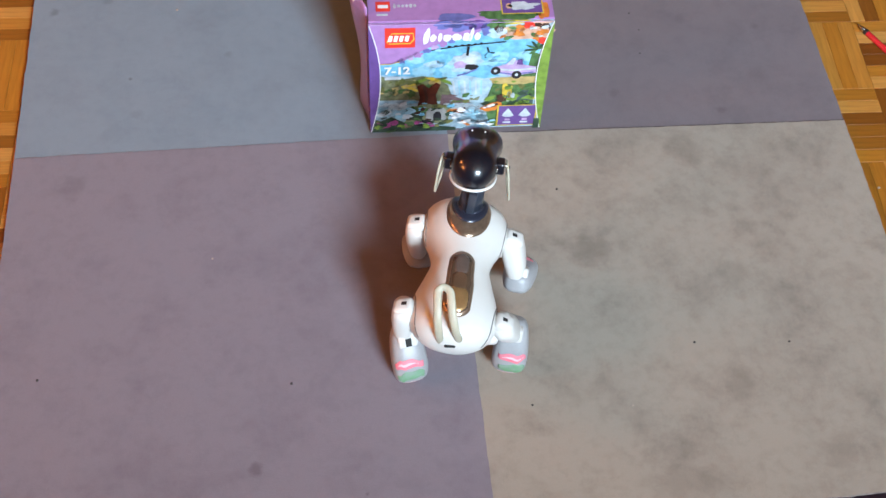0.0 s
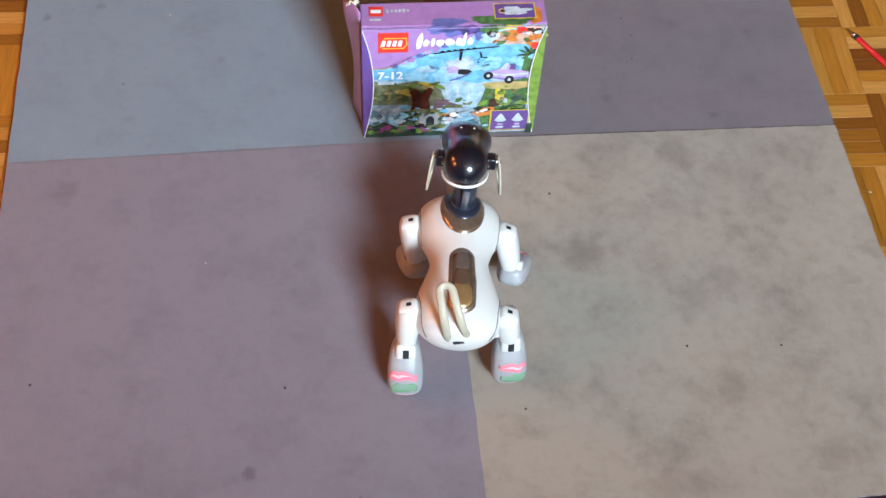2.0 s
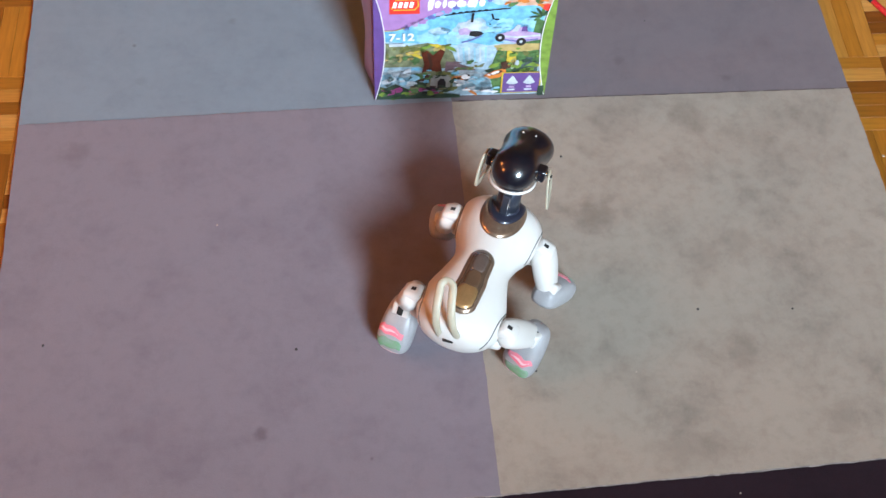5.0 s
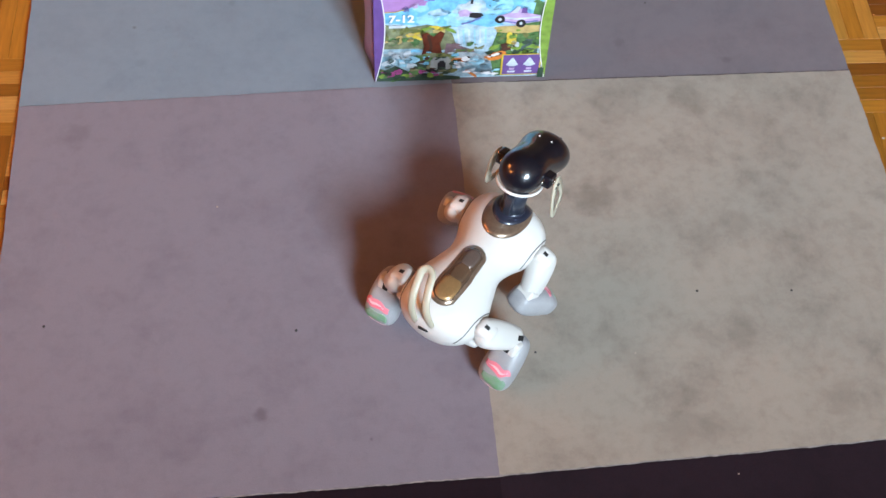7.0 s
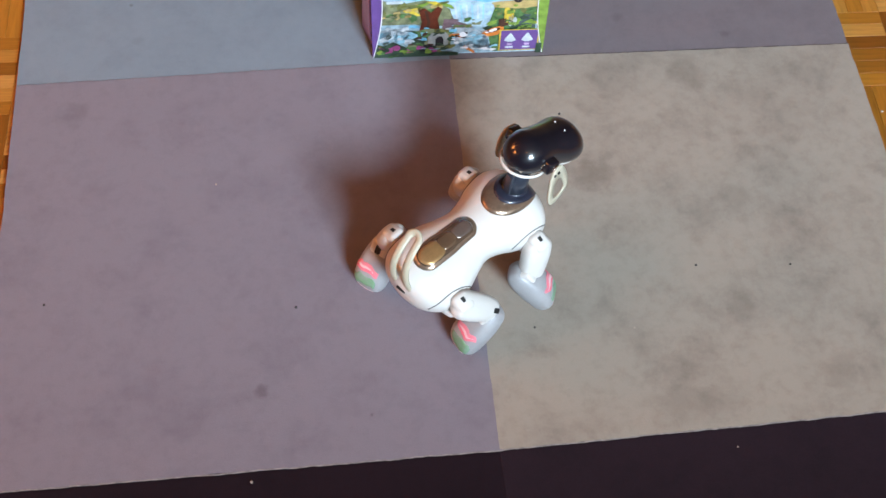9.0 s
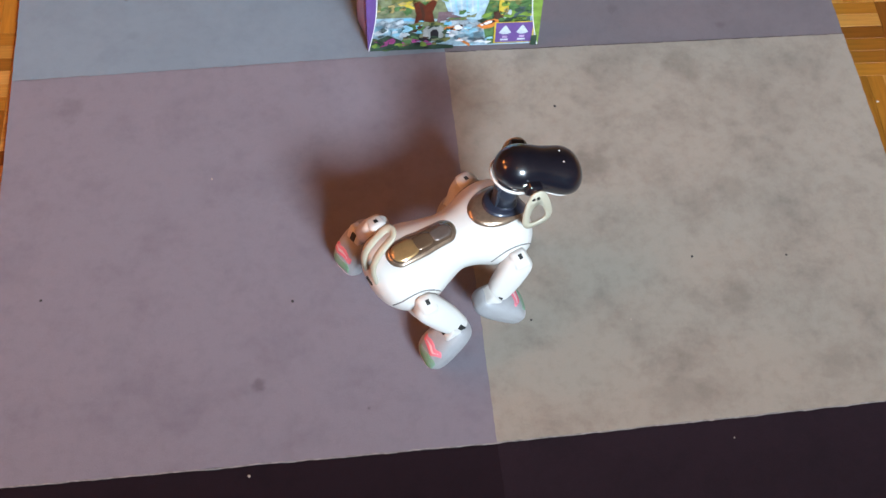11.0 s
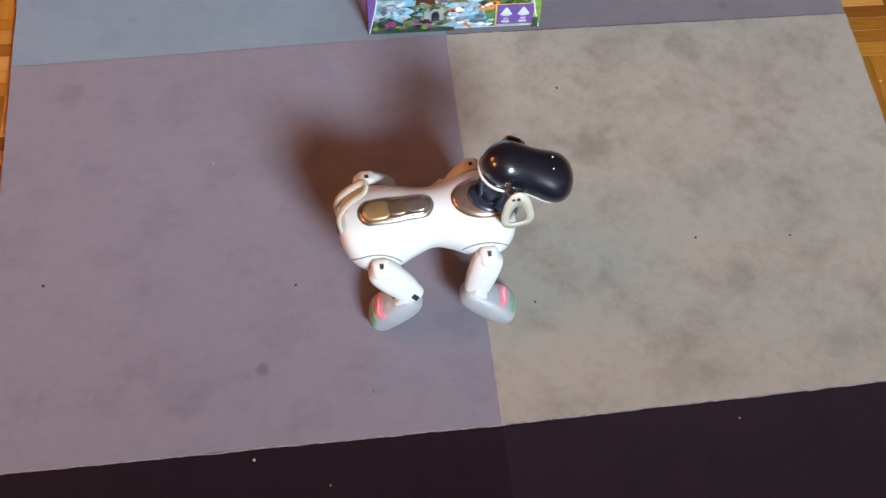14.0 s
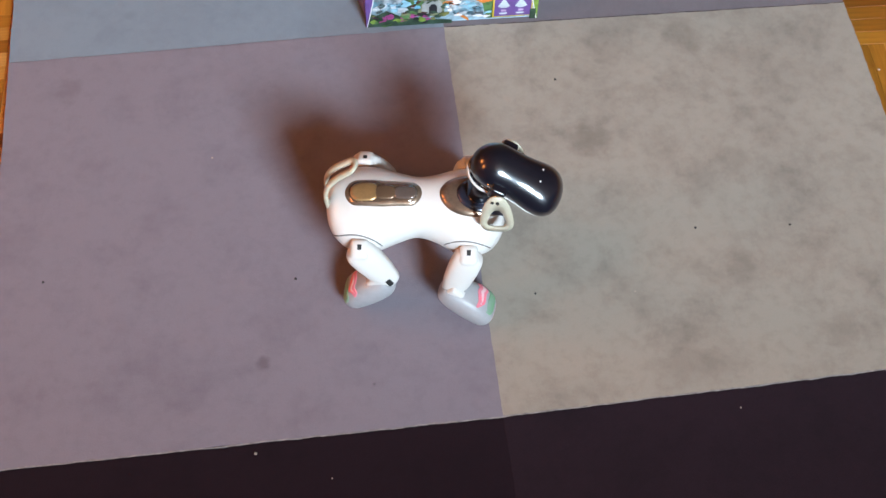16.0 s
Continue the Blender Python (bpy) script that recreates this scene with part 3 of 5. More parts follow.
    for u, v, rx, ry, seed, c in ((0.42, 0.965, 0.020, 0.009, 9.0, "indigo"), (0.50, 0.955, 0.022, 0.011, 9.5, "indigo"), (0.58, 0.965, 0.018, 0.009, 9.8, "violet"), (0.64, 0.93, 0.012, 0.014, 10.2, "indigo"),
                                  (0.69, 0.955, 0.016, 0.011, 10.0, "leaf"), (0.73, 0.98, 0.016, 0.006, 10.5, "lime"), (0.80, 0.985, 0.016, 0.005, 10.8, "yellow"), (0.93, 0.97, 0.014, 0.007, 10.9, "peach"),
                                  (0.85, 0.88, 0.040, 0.014, 11.4, "peach"), (0.70, 0.88, 0.018, 0.010, 11.6, "pale_sky")):
        put("foliage", blob(*uv(u, v), rx, ry, seed, 0.35), c, int(seed in (9.0, 10.0, 11.4)))
    for i in range(7):
        a = 0.5 + 0.55 * i
        put("palm_leaf", blob(uv(0.93, 0.72)[0] + 0.011 * math.cos(a), uv(0.93, 0.72)[1] + 0.011 * math.sin(a), 0.011, 0.0024, i * 1.0, 0.2, 12, a), "dark_leaf" if i % 2 else "leaf", int(i == 0))
    # the row of heads in the corner, as plain round patches
    for i, (u, v, c) in enumerate(((0.705, 0.925, "brown"), (0.715, 0.895, "foam"), (0.77, 0.915, "sand"), (0.775, 0.885, "peach"), (0.82, 0.925, "orange"), (0.845, 0.895, "peach"),
                                   (0.86, 0.955, "red"), (0.905, 0.935, "brown"), (0.91, 0.90, "peach"), (0.955, 0.93, "brown"), (0.955, 0.89, "peach"), (0.92, 0.83, "orange"), (0.95, 0.80, "red"))):
        put("printed_patch", blob(*uv(u, v), 0.0080, 0.0078, i * 1.9, 0.25), c, int(i % 2 == 0))
    # red square with a white device and the white script
    put("logo_square", [*rect(*uv(0.088, 0.765), *uv(0.252, 0.955))], "red", 1, "red square mark")
    put("logo_rim", stroke([uv(0.10, 0.81), uv(0.125, 0.90), uv(0.24, 0.90), uv(0.245, 0.84), uv(0.225, 0.80), uv(0.11, 0.80)], 0.0022), "yellow", 1)
    for i in range(4):
        put("logo_bar", stroke([uv(0.113 + 0.030 * i, 0.822), uv(0.122 + 0.030 * i, 0.878)], 0.0058), "white", int(i == 0))
    for i, (u, v, rx, ry) in enumerate(((0.315, 0.865, 0.0050, 0.0165), (0.350, 0.850, 0.0045, 0.0075), (0.385, 0.850, 0.0035, 0.0090), (0.425, 0.848, 0.0062, 0.0080),
                                        (0.475, 0.850, 0.0072, 0.0078), (0.530, 0.853, 0.0066, 0.0085), (0.556, 0.875, 0.0030, 0.0150), (0.590, 0.856, 0.0050, 0.0082))):
        put("script_mark", blob(*uv(u, v), rx, ry, i * 2.3, 0.2, 16, -0.15), "white", int(i == 0), "white plain mark")
    # helicopter
    put("rotor", stroke([uv(0.34, 0.735), uv(0.5, 0.765), uv(0.75, 0.795)], 0.0022), "black")
    for i in range(6):
        put("rotor_tab", blob(*uv(0.44 + 0.035 * i, 0.762 + 0.004 * i), 0.0034, 0.0022, i, 0.1, 10), "black", 0)
    put("cabin", blob(*uv(0.53, 0.63), 0.020, 0.018, 3.3, 0.3), "foam")
    put("cabin_door", blob(*uv(0.50, 0.60), 0.010, 0.009, 3.9, 0.3), "lilac")
    put("cabin_nose", blob(*uv(0.565, 0.575), 0.012, 0.006, 4.9, 0.3), "black")
    put("skid", stroke([uv(0.49, 0.50), uv(0.545, 0.52), uv(0.60, 0.56)], 0.003), "indigo", 0)
    put("mast", stroke([uv(0.54, 0.68), uv(0.545, 0.76)], 0.004), "black", 0)
    for d in ((0.03, 0.0), (-0.012, 0.05), (-0.02, -0.045)):
        put("tail_rotor", stroke([uv(0.66, 0.70), uv(0.66 + d[0], 0.70 + d[1])], 0.0028), "black", 0)
    # car
    put("car_body", pts((0.675, 0.535), (0.69, 0.570), (0.75, 0.585), (0.79, 0.63), (0.84, 0.625), (0.86, 0.585), (0.93, 0.565), (0.935, 0.51), (0.80, 0.485)), "lilac")
    put("windscreen", pts((0.765, 0.59), (0.795, 0.65), (0.815, 0.645), (0.80, 0.59)), "foam")
    put("car_seat", pts((0.82, 0.59), (0.825, 0.635), (0.85, 0.63), (0.855, 0.585)), "violet", 0)
    put("car_wing", stroke([uv(0.69, 0.555), uv(0.80, 0.535), uv(0.93, 0.55)], 0.004), "foam", 0)
    put("car_sill", stroke([uv(0.72, 0.52), uv(0.80, 0.50), uv(0.92, 0.515)], 0.003), "indigo", 0)
    for u, v in ((0.705, 0.535), (0.825, 0.495)):
        put("wheel", blob(*uv(u, v), 0.0078, 0.0092, 0, 0.0, 18), "black", 1)
        put("hub", blob(*uv(u, v), 0.0026, 0.0034, 0, 0.0, 14), "foam", 1)
    # tree, cave, boats
    put("trunk", pts((0.262, 0.20), (0.285, 0.32), (0.268, 0.42), (0.30, 0.44), (0.335, 0.40), (0.375, 0.45), (0.40, 0.43), (0.375, 0.34), (0.395, 0.22)), "trunk")
    put("bark", stroke([uv(0.31, 0.22), uv(0.325, 0.32), uv(0.305, 0.42)], 0.005), "brown", 1)
    for i, (u, v, tilt) in enumerate(((0.215, 0.425, 0.3), (0.245, 0.455, -0.2), (0.285, 0.465, 0.5), (0.36, 0.475, -0.4), (0.395, 0.475, 0.3), (0.43, 0.455, -0.5), (0.235, 0.405, -0.6))):
        put("frond", blob(*uv(u, v), 0.0115, 0.0036, u * 40, 0.35, 18, tilt), ("yellow", "olive", "lime")[i % 3], int(i == 0))
    put("bank", pts((0.20, 0.09), (0.24, 0.24), (0.32, 0.27), (0.46, 0.23), (0.45, 0.07)), "mist")
    put("bush", blob(*uv(0.26, 0.17), 0.016, 0.013, 3.0, 0.35), "dark_leaf")
    put("cave", pts((0.32, 0.10), (0.325, 0.21), (0.36, 0.235), (0.42, 0.23), (0.44, 0.20), (0.44, 0.10)), "rock")
    put("cave_mouth", pts((0.365, 0.10), (0.365, 0.165), (0.38, 0.19), (0.40, 0.19), (0.412, 0.16), (0.412, 0.10)), "black")
    put("tiger", blob(*uv(0.49, 0.185), 0.014, 0.007, 5.5, 0.35), "orange")
    put("patch", blob(*uv(0.53, 0.20), 0.006, 0.007, 6.5, 0.35), "brown")
    put("boat", blob(*uv(0.70, 0.225), 0.018, 0.009, 6.6, 0.25, 22, 0.35), "orange")
    put("boat_seat", blob(*uv(0.70, 0.235), 0.011, 0.004, 6.9, 0.2, 18, 0.35), "brown")
    put("paddle", stroke([uv(0.53, 0.09), uv(0.60, 0.02)], 0.005), "orange", 0)
    put("rider", blob(*uv(0.78, 0.36), 0.010, 0.016, 7.9, 0.4), "yellow")
    put("rider", blob(*uv(0.76, 0.30), 0.012, 0.008, 8.4, 0.4), "brown", 0)
    put("rider", blob(*uv(0.80, 0.31), 0.006, 0.012, 8.9, 0.4), "foam", 0)
    put("undergrowth", pts((0.01, 0.0), (0.01, 0.14), (0.06, 0.11), (0.12, 0.15), (0.2, 0.09), (0.34, 0.06), (0.5, 0.03), (0.5, 0.0)), "dark_leaf")
    for i in range(7):
        put("flower", blob(*uv(0.05 + 0.045 * i, 0.05 + 0.02 * (i % 3)), 0.0075, 0.005, i * 3.1, 0.4, 16), "magenta" if i % 3 else "lime", int(i == 0))
    # small leaves, rocks and ripples that break up the larger areas
    rnd = random.Random(5)
    for name, (u0, v0, u1, v1), n, cols in (("ripple", (0.08, 0.10, 0.70, 0.30), 16, ("foam", "water", "sky")), ("leaf", (0.70, 0.26, 0.94, 0.46), 14, ("dark_leaf", "lime", "leaf", "yellow")),
                                            ("rubble", (0.22, 0.06, 0.50, 0.22), 14, ("rock", "dark_leaf", "brown", "leaf")), ("bank_speck", (0.42, 0.26, 0.60, 0.34), 10, ("plum", "leaf", "olive")),
                                            ("shrub", (0.05, 0.36, 0.22, 0.48), 12, ("olive", "leaf", "sand", "mist")), ("bloom", (0.70, 0.83, 0.97, 0.98), 16, ("leaf", "peach", "foam", "orange", "red")),
                                            ("cloud", (0.34, 0.58, 0.90, 0.74), 9, ("azure", "sky")), ("reed", (0.03, 0.01, 0.46, 0.11), 30, ("dark_leaf", "magenta", "leaf", "black", "olive")), ("thicket", (0.22, 0.20, 0.46, 0.25), 14, ("leaf", "dark_leaf", "olive")),
                                            ("spray", (0.05, 0.14, 0.24, 0.28), 18, ("foam", "azure", "foam", "slate")), ("surf", (0.46, 0.03, 0.72, 0.28), 24, ("foam", "white", "azure")), ("tuft", (0.84, 0.24, 0.94, 0.40), 12, ("dark_leaf", "leaf", "lime"))):
        for q in range(n):
            u, v = rnd.uniform(u0, u1), rnd.uniform(v0, v1)
            if name == "cloud" and abs(u - 0.53) < 0.09:
                continue
            wide = rnd.uniform(0.003, 0.009)
            put(name, blob(*uv(u, v), wide, wide * rnd.uniform(0.25, 0.7), q * 1.7, 0.4, 12, rnd.uniform(-0.4, 0.6)), rnd.choice(cols), int(q == 0))
    # age range
    k[0] += 1
    cu = bpy.data.curves.new("age_text", "FONT")
    cu.body, cu.size, cu.align_x, cu.extrude = "7-12", 0.0225, "LEFT", 0.00002
    cu.offset = 0.0007
    tx = new("age_text", cu)
    bpy.context.view_layer.update()
    me = bpy.data.meshes.new_from_object(tx.evaluated_get(bpy.context.evaluated_depsgraph_get()))
    bpy.data.objects.remove(tx)
    me.materials.clear()
    me.materials.append(P["white"])
    txt = new("age_text", me)
    txt.parent, txt["label"] = front, "white printed 7-12"
    txt.matrix_basis = pose(*(uv(0.083, 0)[0], -0.0011 - 0.00008 * (k[0] * 0.5 + 1.2), uv(0, 0.535)[1]), 90, 0, 0)
    put("small_print", rect(*uv(0.085, 0.485), *uv(0.175, 0.508)), "foam", 1)
    put("rule", stroke([uv(0.04, 0.625), uv(0.12, 0.627), uv(0.17, 0.645)], 0.0014), "yellow", 0)
    # inset with two plain figures, framed
    put("inset_frame", rect(*uv(0.735, 0.035), *uv(0.968, 0.238)), "yellow")
    put("inset", rect(*uv(0.745, 0.042), *uv(0.960, 0.230)), "violet")
    for u in (0.80, 0.90):
        put("inset_figure", pts((u - 0.012, 0.12), (u - 0.036, 0.135), (u - 0.01, 0.19), (u, 0.205), (u + 0.01, 0.19), (u + 0.036, 0.135), (u + 0.012, 0.12)), "foam", int(u < 0.85))
        put("inset_bar", rect(*uv(u - 0.025, 0.06), *uv(u + 0.02, 0.075)), "foam", 0)
        put("inset_bar", rect(*uv(u - 0.015, 0.085), *uv(u + 0.015, 0.105)), "lilac", 0)
    # bowed coloured margins with white rules
    bow = [(0.058 * math.sin(math.pi * i / 14), 1.0 - i / 14) for i in range(15)]
    put("margin", [uv(0.0, 1.0)] + [uv(0.004 + b, v * 0.985 + 0.005) for b, v in bow] + [uv(0.0, 0.0)], "violet", 1, "violet printed margin")
    put("margin_rule", stroke([uv(0.004 + b, v * 0.985 + 0.005) for b, v in bow], 0.0015), "white", 1)
    put("margin", [uv(1.0, 1.0)] + [uv(0.996 - b, v * 0.985 + 0.005) for b, v in bow] + [uv(1.0, 0.0)], "lime", 0, "lime printed margin")
    put("margin_rule", stroke([uv(0.996 - b, v * 0.985 + 0.005) for b, v in bow], 0.0015), "white", 1)
    put("base_shade", rect(*uv(0.955, 0.004), *uv(0.99, 0.10)), "dark_leaf", 1)
    put("edge_rule", stroke([uv(0.004, 0.996), uv(0.996, 0.996)], 0.0012), "lilac", 1)
    # the violet lens runs on round the fold on to the end face, edged by a pale rule
    lens = [(0.016 * math.sin(math.pi * i / 14), BH * (1.0 - i / 14) * 0.985 + 0.001) for i in range(15)]
    for name, outline, colour, out in (("side_lens", lens + [(-0.0006, 0.0)], "violet", 0.0004), ("side_rule", stroke([(0.0004 + y, z) for y, z in lens], 0.002), "white", 0.0006)):
        bm = bmesh.new()
        skin = [bm.verts.new((-BW / 2 - out, y, z)) for y, z in outline]
        back = [bm.verts.new((-BW / 2 + 0.0003, y, z)) for y, z in outline]
        bm.faces.new(skin)
        bm.faces.new(back[::-1])
        for q in range(len(outline)):
            w = (q + 1) % len(outline)
            bm.faces.new((skin[q], back[q], back[w], skin[w]))
        part(name, bm, P[colour], toy, "violet printed lens" if colour == "violet" else "pale printed rule")
    # top face
    top = part("top_panel", box_bm(BW - 0.003, BD - 0.003, 0.0012, Matrix.Translation((0, BD / 2, BH + 0.0002))), P["purple"], toy, "purple printed top")

    def lid(name, points, colour, layer):
        bm = bmesh.new()
        lo = [bm.verts.new((x, y, BH + 0.0008)) for x, y in points]
        hi = [bm.verts.new((x, y, BH + 0.0008 + 0.0001 * layer)) for x, y in points]
        bm.faces.new(lo[::-1])
        bm.faces.new(hi)
        for i in range(len(points)):
            j = (i + 1) % len(points)
            bm.faces.new((lo[i], lo[j], hi[j], hi[i]))
        return part(name, bm, P[colour], top)

    lid("logo_square", rect(-0.130, 0.022, -0.108, 0.043), "red", 1)
    lid("logo_bar", rect(-0.127, 0.029, -0.111, 0.036), "white", 2)
    for i in range(6):
        lid("script_mark", blob(-0.101 + 0.0062 * i, 0.033, 0.0024, 0.0048 if i in (0, 4) else 0.0032, i * 1.7, 0.2, 14), "foam", 1)
    lid("small_print", rect(-0.129, 0.013, -0.112, 0.017), "foam", 1)
    lid("foliage", blob(0.075, 0.010, 0.05, 0.010, 3.0, 0.3), "leaf", 1)
    lid("foliage", blob(-0.01, 0.006, 0.03, 0.008, 5.0, 0.3), "indigo", 1)
    lid("foliage", blob(0.125, 0.018, 0.012, 0.018, 8.0, 0.3), "orange", 1)
    lid("inset_frame", rect(0.062, 0.010, 0.127, 0.044), "yellow", 2)
    lid("inset", rect(0.064, 0.012, 0.125, 0.042), "violet", 3)
    lid("inset_figure", blob(0.096, 0.027, 0.022, 0.008, 2.0, 0.4), "foam", 4)
    lid("inset_figure", blob(0.074, 0.027, 0.005, 0.006, 4.0, 0.2), "peach", 4)
    # end flap standing open, bent outwards, and its torn corner
    rows, cols = 10, 6
    verts = []
    for i in range(rows + 1):
        for j in range(cols + 1):
            v, w = i / rows, j / cols
            out = 0.010 + 0.012 * v + 0.004 * math.sin(6 * v + 2 * w)
            verts.append((-BW / 2 - 0.0005 - out * w, 0.019 + 0.012 * w + 0.034 * w, 0.006 + v * (BH + 0.006) * (1 - 0.02 * w) + 0.004 * math.sin(5 * w) * v))
    faces = [(i * (cols + 1) + j, i * (cols + 1) + j + 1, (i + 1) * (cols + 1) + j + 1, (i + 1) * (cols + 1) + j) for i in range(rows) for j in range(cols)]
    flap = link_mesh("end_flap", verts, faces, P["purple"], toy, "purple end flap bent open", True)
    so = flap.modifiers.new("thickness", "SOLIDIFY")
    so.thickness = 0.0012
    bm = bmesh.new()
    ring = blob(0, 0, 0.011, 0.008, 3.3, 0.4, 14)
    lo = [bm.verts.new((x, 0.002 * math.sin(9 * i), z)) for i, (x, z) in enumerate(ring)]
    hi = [bm.verts.new((x * 0.95, 0.003 + 0.002 * math.sin(9 * i), z * 0.95)) for i, (x, z) in enumerate(ring)]
    bm.faces.new(lo)
    bm.faces.new(hi[::-1])
    for i in range(14):
        bm.faces.new((lo[i], lo[(i + 1) % 14], hi[(i + 1) % 14], hi[i]))
    corner = part("torn_corner", bm, CARD, toy, "torn bare cardboard corner")
    corner.matrix_basis = pose(-BW / 2 - 0.012, 0.045, BH + 0.006, 35, 20, 30)


build_toy_box()


# ---- robot dog ----
# body sections: x, half width, top, bottom
BODY = ((-0.123, 0.012, 0.150, 0.128), (-0.120, 0.027, 0.160, 0.114), (-0.112, 0.043, 0.169, 0.100), (-0.096, 0.0565, 0.174, 0.087), (-0.074, 0.0620, 0.177, 0.078),
        (-0.050, 0.0590, 0.178, 0.079), (-0.021, 0.0485, 0.178, 0.090), (0.003, 0.0420, 0.179, 0.097), (0.028, 0.0475, 0.180, 0.092),
        (0.052, 0.0575, 0.182, 0.081), (0.076, 0.0625, 0.182, 0.077), (0.098, 0.0585, 0.177, 0.083), (0.112, 0.0465, 0.166, 0.094),
        (0.120, 0.030, 0.152, 0.107), (0.123, 0.011, 0.136, 0.120))
BODY_POWER = 2.08
HEAD_SHORT = ((-0.0330, 0.002, 0.002, -0.002), (-0.0316, 0.0088, 0.0090, -0.008), (-0.0284, 0.0162, 0.0165, -0.0145), (-0.020, 0.0252, 0.0262, -0.021), (-0.007, 0.0312, 0.0325, -0.0245),
        (0.006, 0.0325, 0.0332, -0.0255), (0.019, 0.0322, 0.0322, -0.0260), (0.032, 0.0322, 0.0306, -0.0265), (0.047, 0.0338, 0.0298, -0.028),
        (0.062, 0.0362, 0.0294, -0.030), (0.074, 0.0358, 0.0268, -0.029), (0.084, 0.0308, 0.0212, -0.025), (0.0908, 0.0214, 0.0130, -0.018),
        (0.0940, 0.0100, 0.004, -0.010), (0.0950, 0.002, -0.002, -0.005))
HEAD = tuple((x if x < 0.01 else 0.01 + (x - 0.01) * 1.06, w, a, b) for x, w, a, b in HEAD_SHORT)
UPPER = ((-0.014, 0.006, 0.005, -0.005), (-0.012, 0.0125, 0.010, -0.010), (-0.005, 0.0195, 0.0145, -0.0145), (0.010, 0.0215, 0.0165, -0.0165),
         (0.028, 0.0210, 0.0165, -0.0160), (0.046, 0.0195, 0.0150, -0.0145), (0.060, 0.0165, 0.0135, -0.0125), (0.071, 0.0135, 0.0110, -0.0100), (0.076, 0.006, 0.005, -0.005))
LOWER_LONG = ((-0.013, 0.005, 0.005, -0.005), (-0.011, 0.0125, 0.011, -0.010), (-0.003, 0.0190, 0.0165, -0.0155), (0.014, 0.0232, 0.0215, -0.0190),
         (0.036, 0.0258, 0.0245, -0.0190), (0.058, 0.0268, 0.0240, -0.0175), (0.076, 0.0255, 0.0185, -0.0155), (0.0865, 0.0212, 0.0125, -0.0120), (0.0905, 0.0145, 0.0085, -0.009), (0.0920, 0.006, 0.004, -0.005))
LOWER = tuple((x * 0.845, w * 0.96, a, b) for x, w, a, b in LOWER_LONG)


def on_back(x, y, lift):
    """A point of the back's surface, raised along the vertical."""
    w, top, bot = spline(BODY, x)
    zc, h = (top + bot) / 2, (top - bot) / 2
    q = min(abs(y) / w, 0.995)
    return Vector((x, y, zc + h * (1 - q ** BODY_POWER) ** (1 / BODY_POWER) + lift))


def back_plate(name, outline, lift, rim, material, parent, label, skirt=0.006, rings=6, dish=0.0):
    """A panel that follows the back inside an outline given by angle; rounded at its rim."""
    n = 56
    cx, cy = outline(None)
    verts, faces = [], []
    for r in range(rings + 1):
        s = 1 - r / rings
        for i in range(n):
            x, y = outline(2 * math.pi * i / n)
            f = 1 - (1 - s) * 1.0
            edge = rim * (1 - max(0.0, 1 - (1 - f) * rings / 1.5) ** 2)
            p = on_back(cx + (x - cx) * f, cy + (y - cy) * f, lift - rim + edge - dish * (1 - f * f))
            verts.append(p)
    base = len(verts)
    for i in range(n):
        x, y = outline(2 * math.pi * i / n)
        verts.append(on_back(x, y, lift - rim - skirt))
    for r in range(rings):
        for i in range(n):
            j = (i + 1) % n
            faces.append((r * n + i, r * n + j, (r + 1) * n + j, (r + 1) * n + i))
    for i in range(n):
        j = (i + 1) % n
        faces.append((base + i, base + j, j, i))
    return link_mesh(name, verts, faces, material, parent, label, True)


def stadium(cx, cy, half, radius, r2=None):
    """Outline of a capsule lying along x."""
    r2 = r2 or radius

    def at(a):
        if a is None:
            return cx, cy
        c, s = math.cos(a), math.sin(a)
        rr = radius if c < 0 else r2
        return cx + math.copysign(half, c) * min(1.0, abs(c) * 3.0) + rr * c, cy + rr * s
    return at


def ellipse(cx, cy, rx, ry):
    return lambda a: (cx, cy) if a is None else (cx + rx * math.cos(a), cy + ry * math.sin(a))


def patch(name, keys, power, x0, x1, a0, a1, material, parent, label, lift=0.0006, ragged=0.0, seed=0.0, taper=0.0):
    """A thin painted patch that lies on a loft; taper draws its ends to points."""
    rows, cols = 8, 12
    verts, faces = [], []
    for lay in (lift, -0.0005):
        for i in range(rows + 1):
            for j in range(cols + 1):
                a = a0 + (a1 - a0) * j / cols
                sway = ragged * noise.noise((a * 2.0, seed, i * 0.05))
                full = 1 - taper * abs(2 * j / cols - 1) ** 2.5
                x = (x0 + x1) / 2 + (x1 - x0) * (i / rows - 0.5) * full + sway
                verts.append(loft_point(keys, power, x, a, lay))
    c, n = cols + 1, (rows + 1) * (cols + 1)
    for i in range(rows):
        for j in range(cols):
            q = (i * c + j, i * c + j + 1, (i + 1) * c + j + 1, (i + 1) * c + j)
            faces += [q, tuple(n + v for v in q[::-1])]
    rim = [i * c for i in range(rows + 1)] + [rows * c + j for j in range(1, c)] + [i * c + cols for i in range(rows - 1, -1, -1)] + list(range(cols - 1, 0, -1))
    for i, v in enumerate(rim):
        w = rim[(i + 1) % len(rim)]
        faces.append((v, w, n + w, n + v))
    return link_mesh(name, verts, faces, material, parent, label, True)


def build_upper_leg(dog, side, front):
    up = loft("upper_leg", UPPER, WHITE_SHELL, dog, 2.5, 26, 24, label="white plastic upper leg")
    part("joint_slot", box_bm(0.011, 0.0075, 0.005, Matrix.Translation((0.062, 0, 0.0125)), 0.0008), BLACK_RUBBER, up, "black joint slot")
    return up


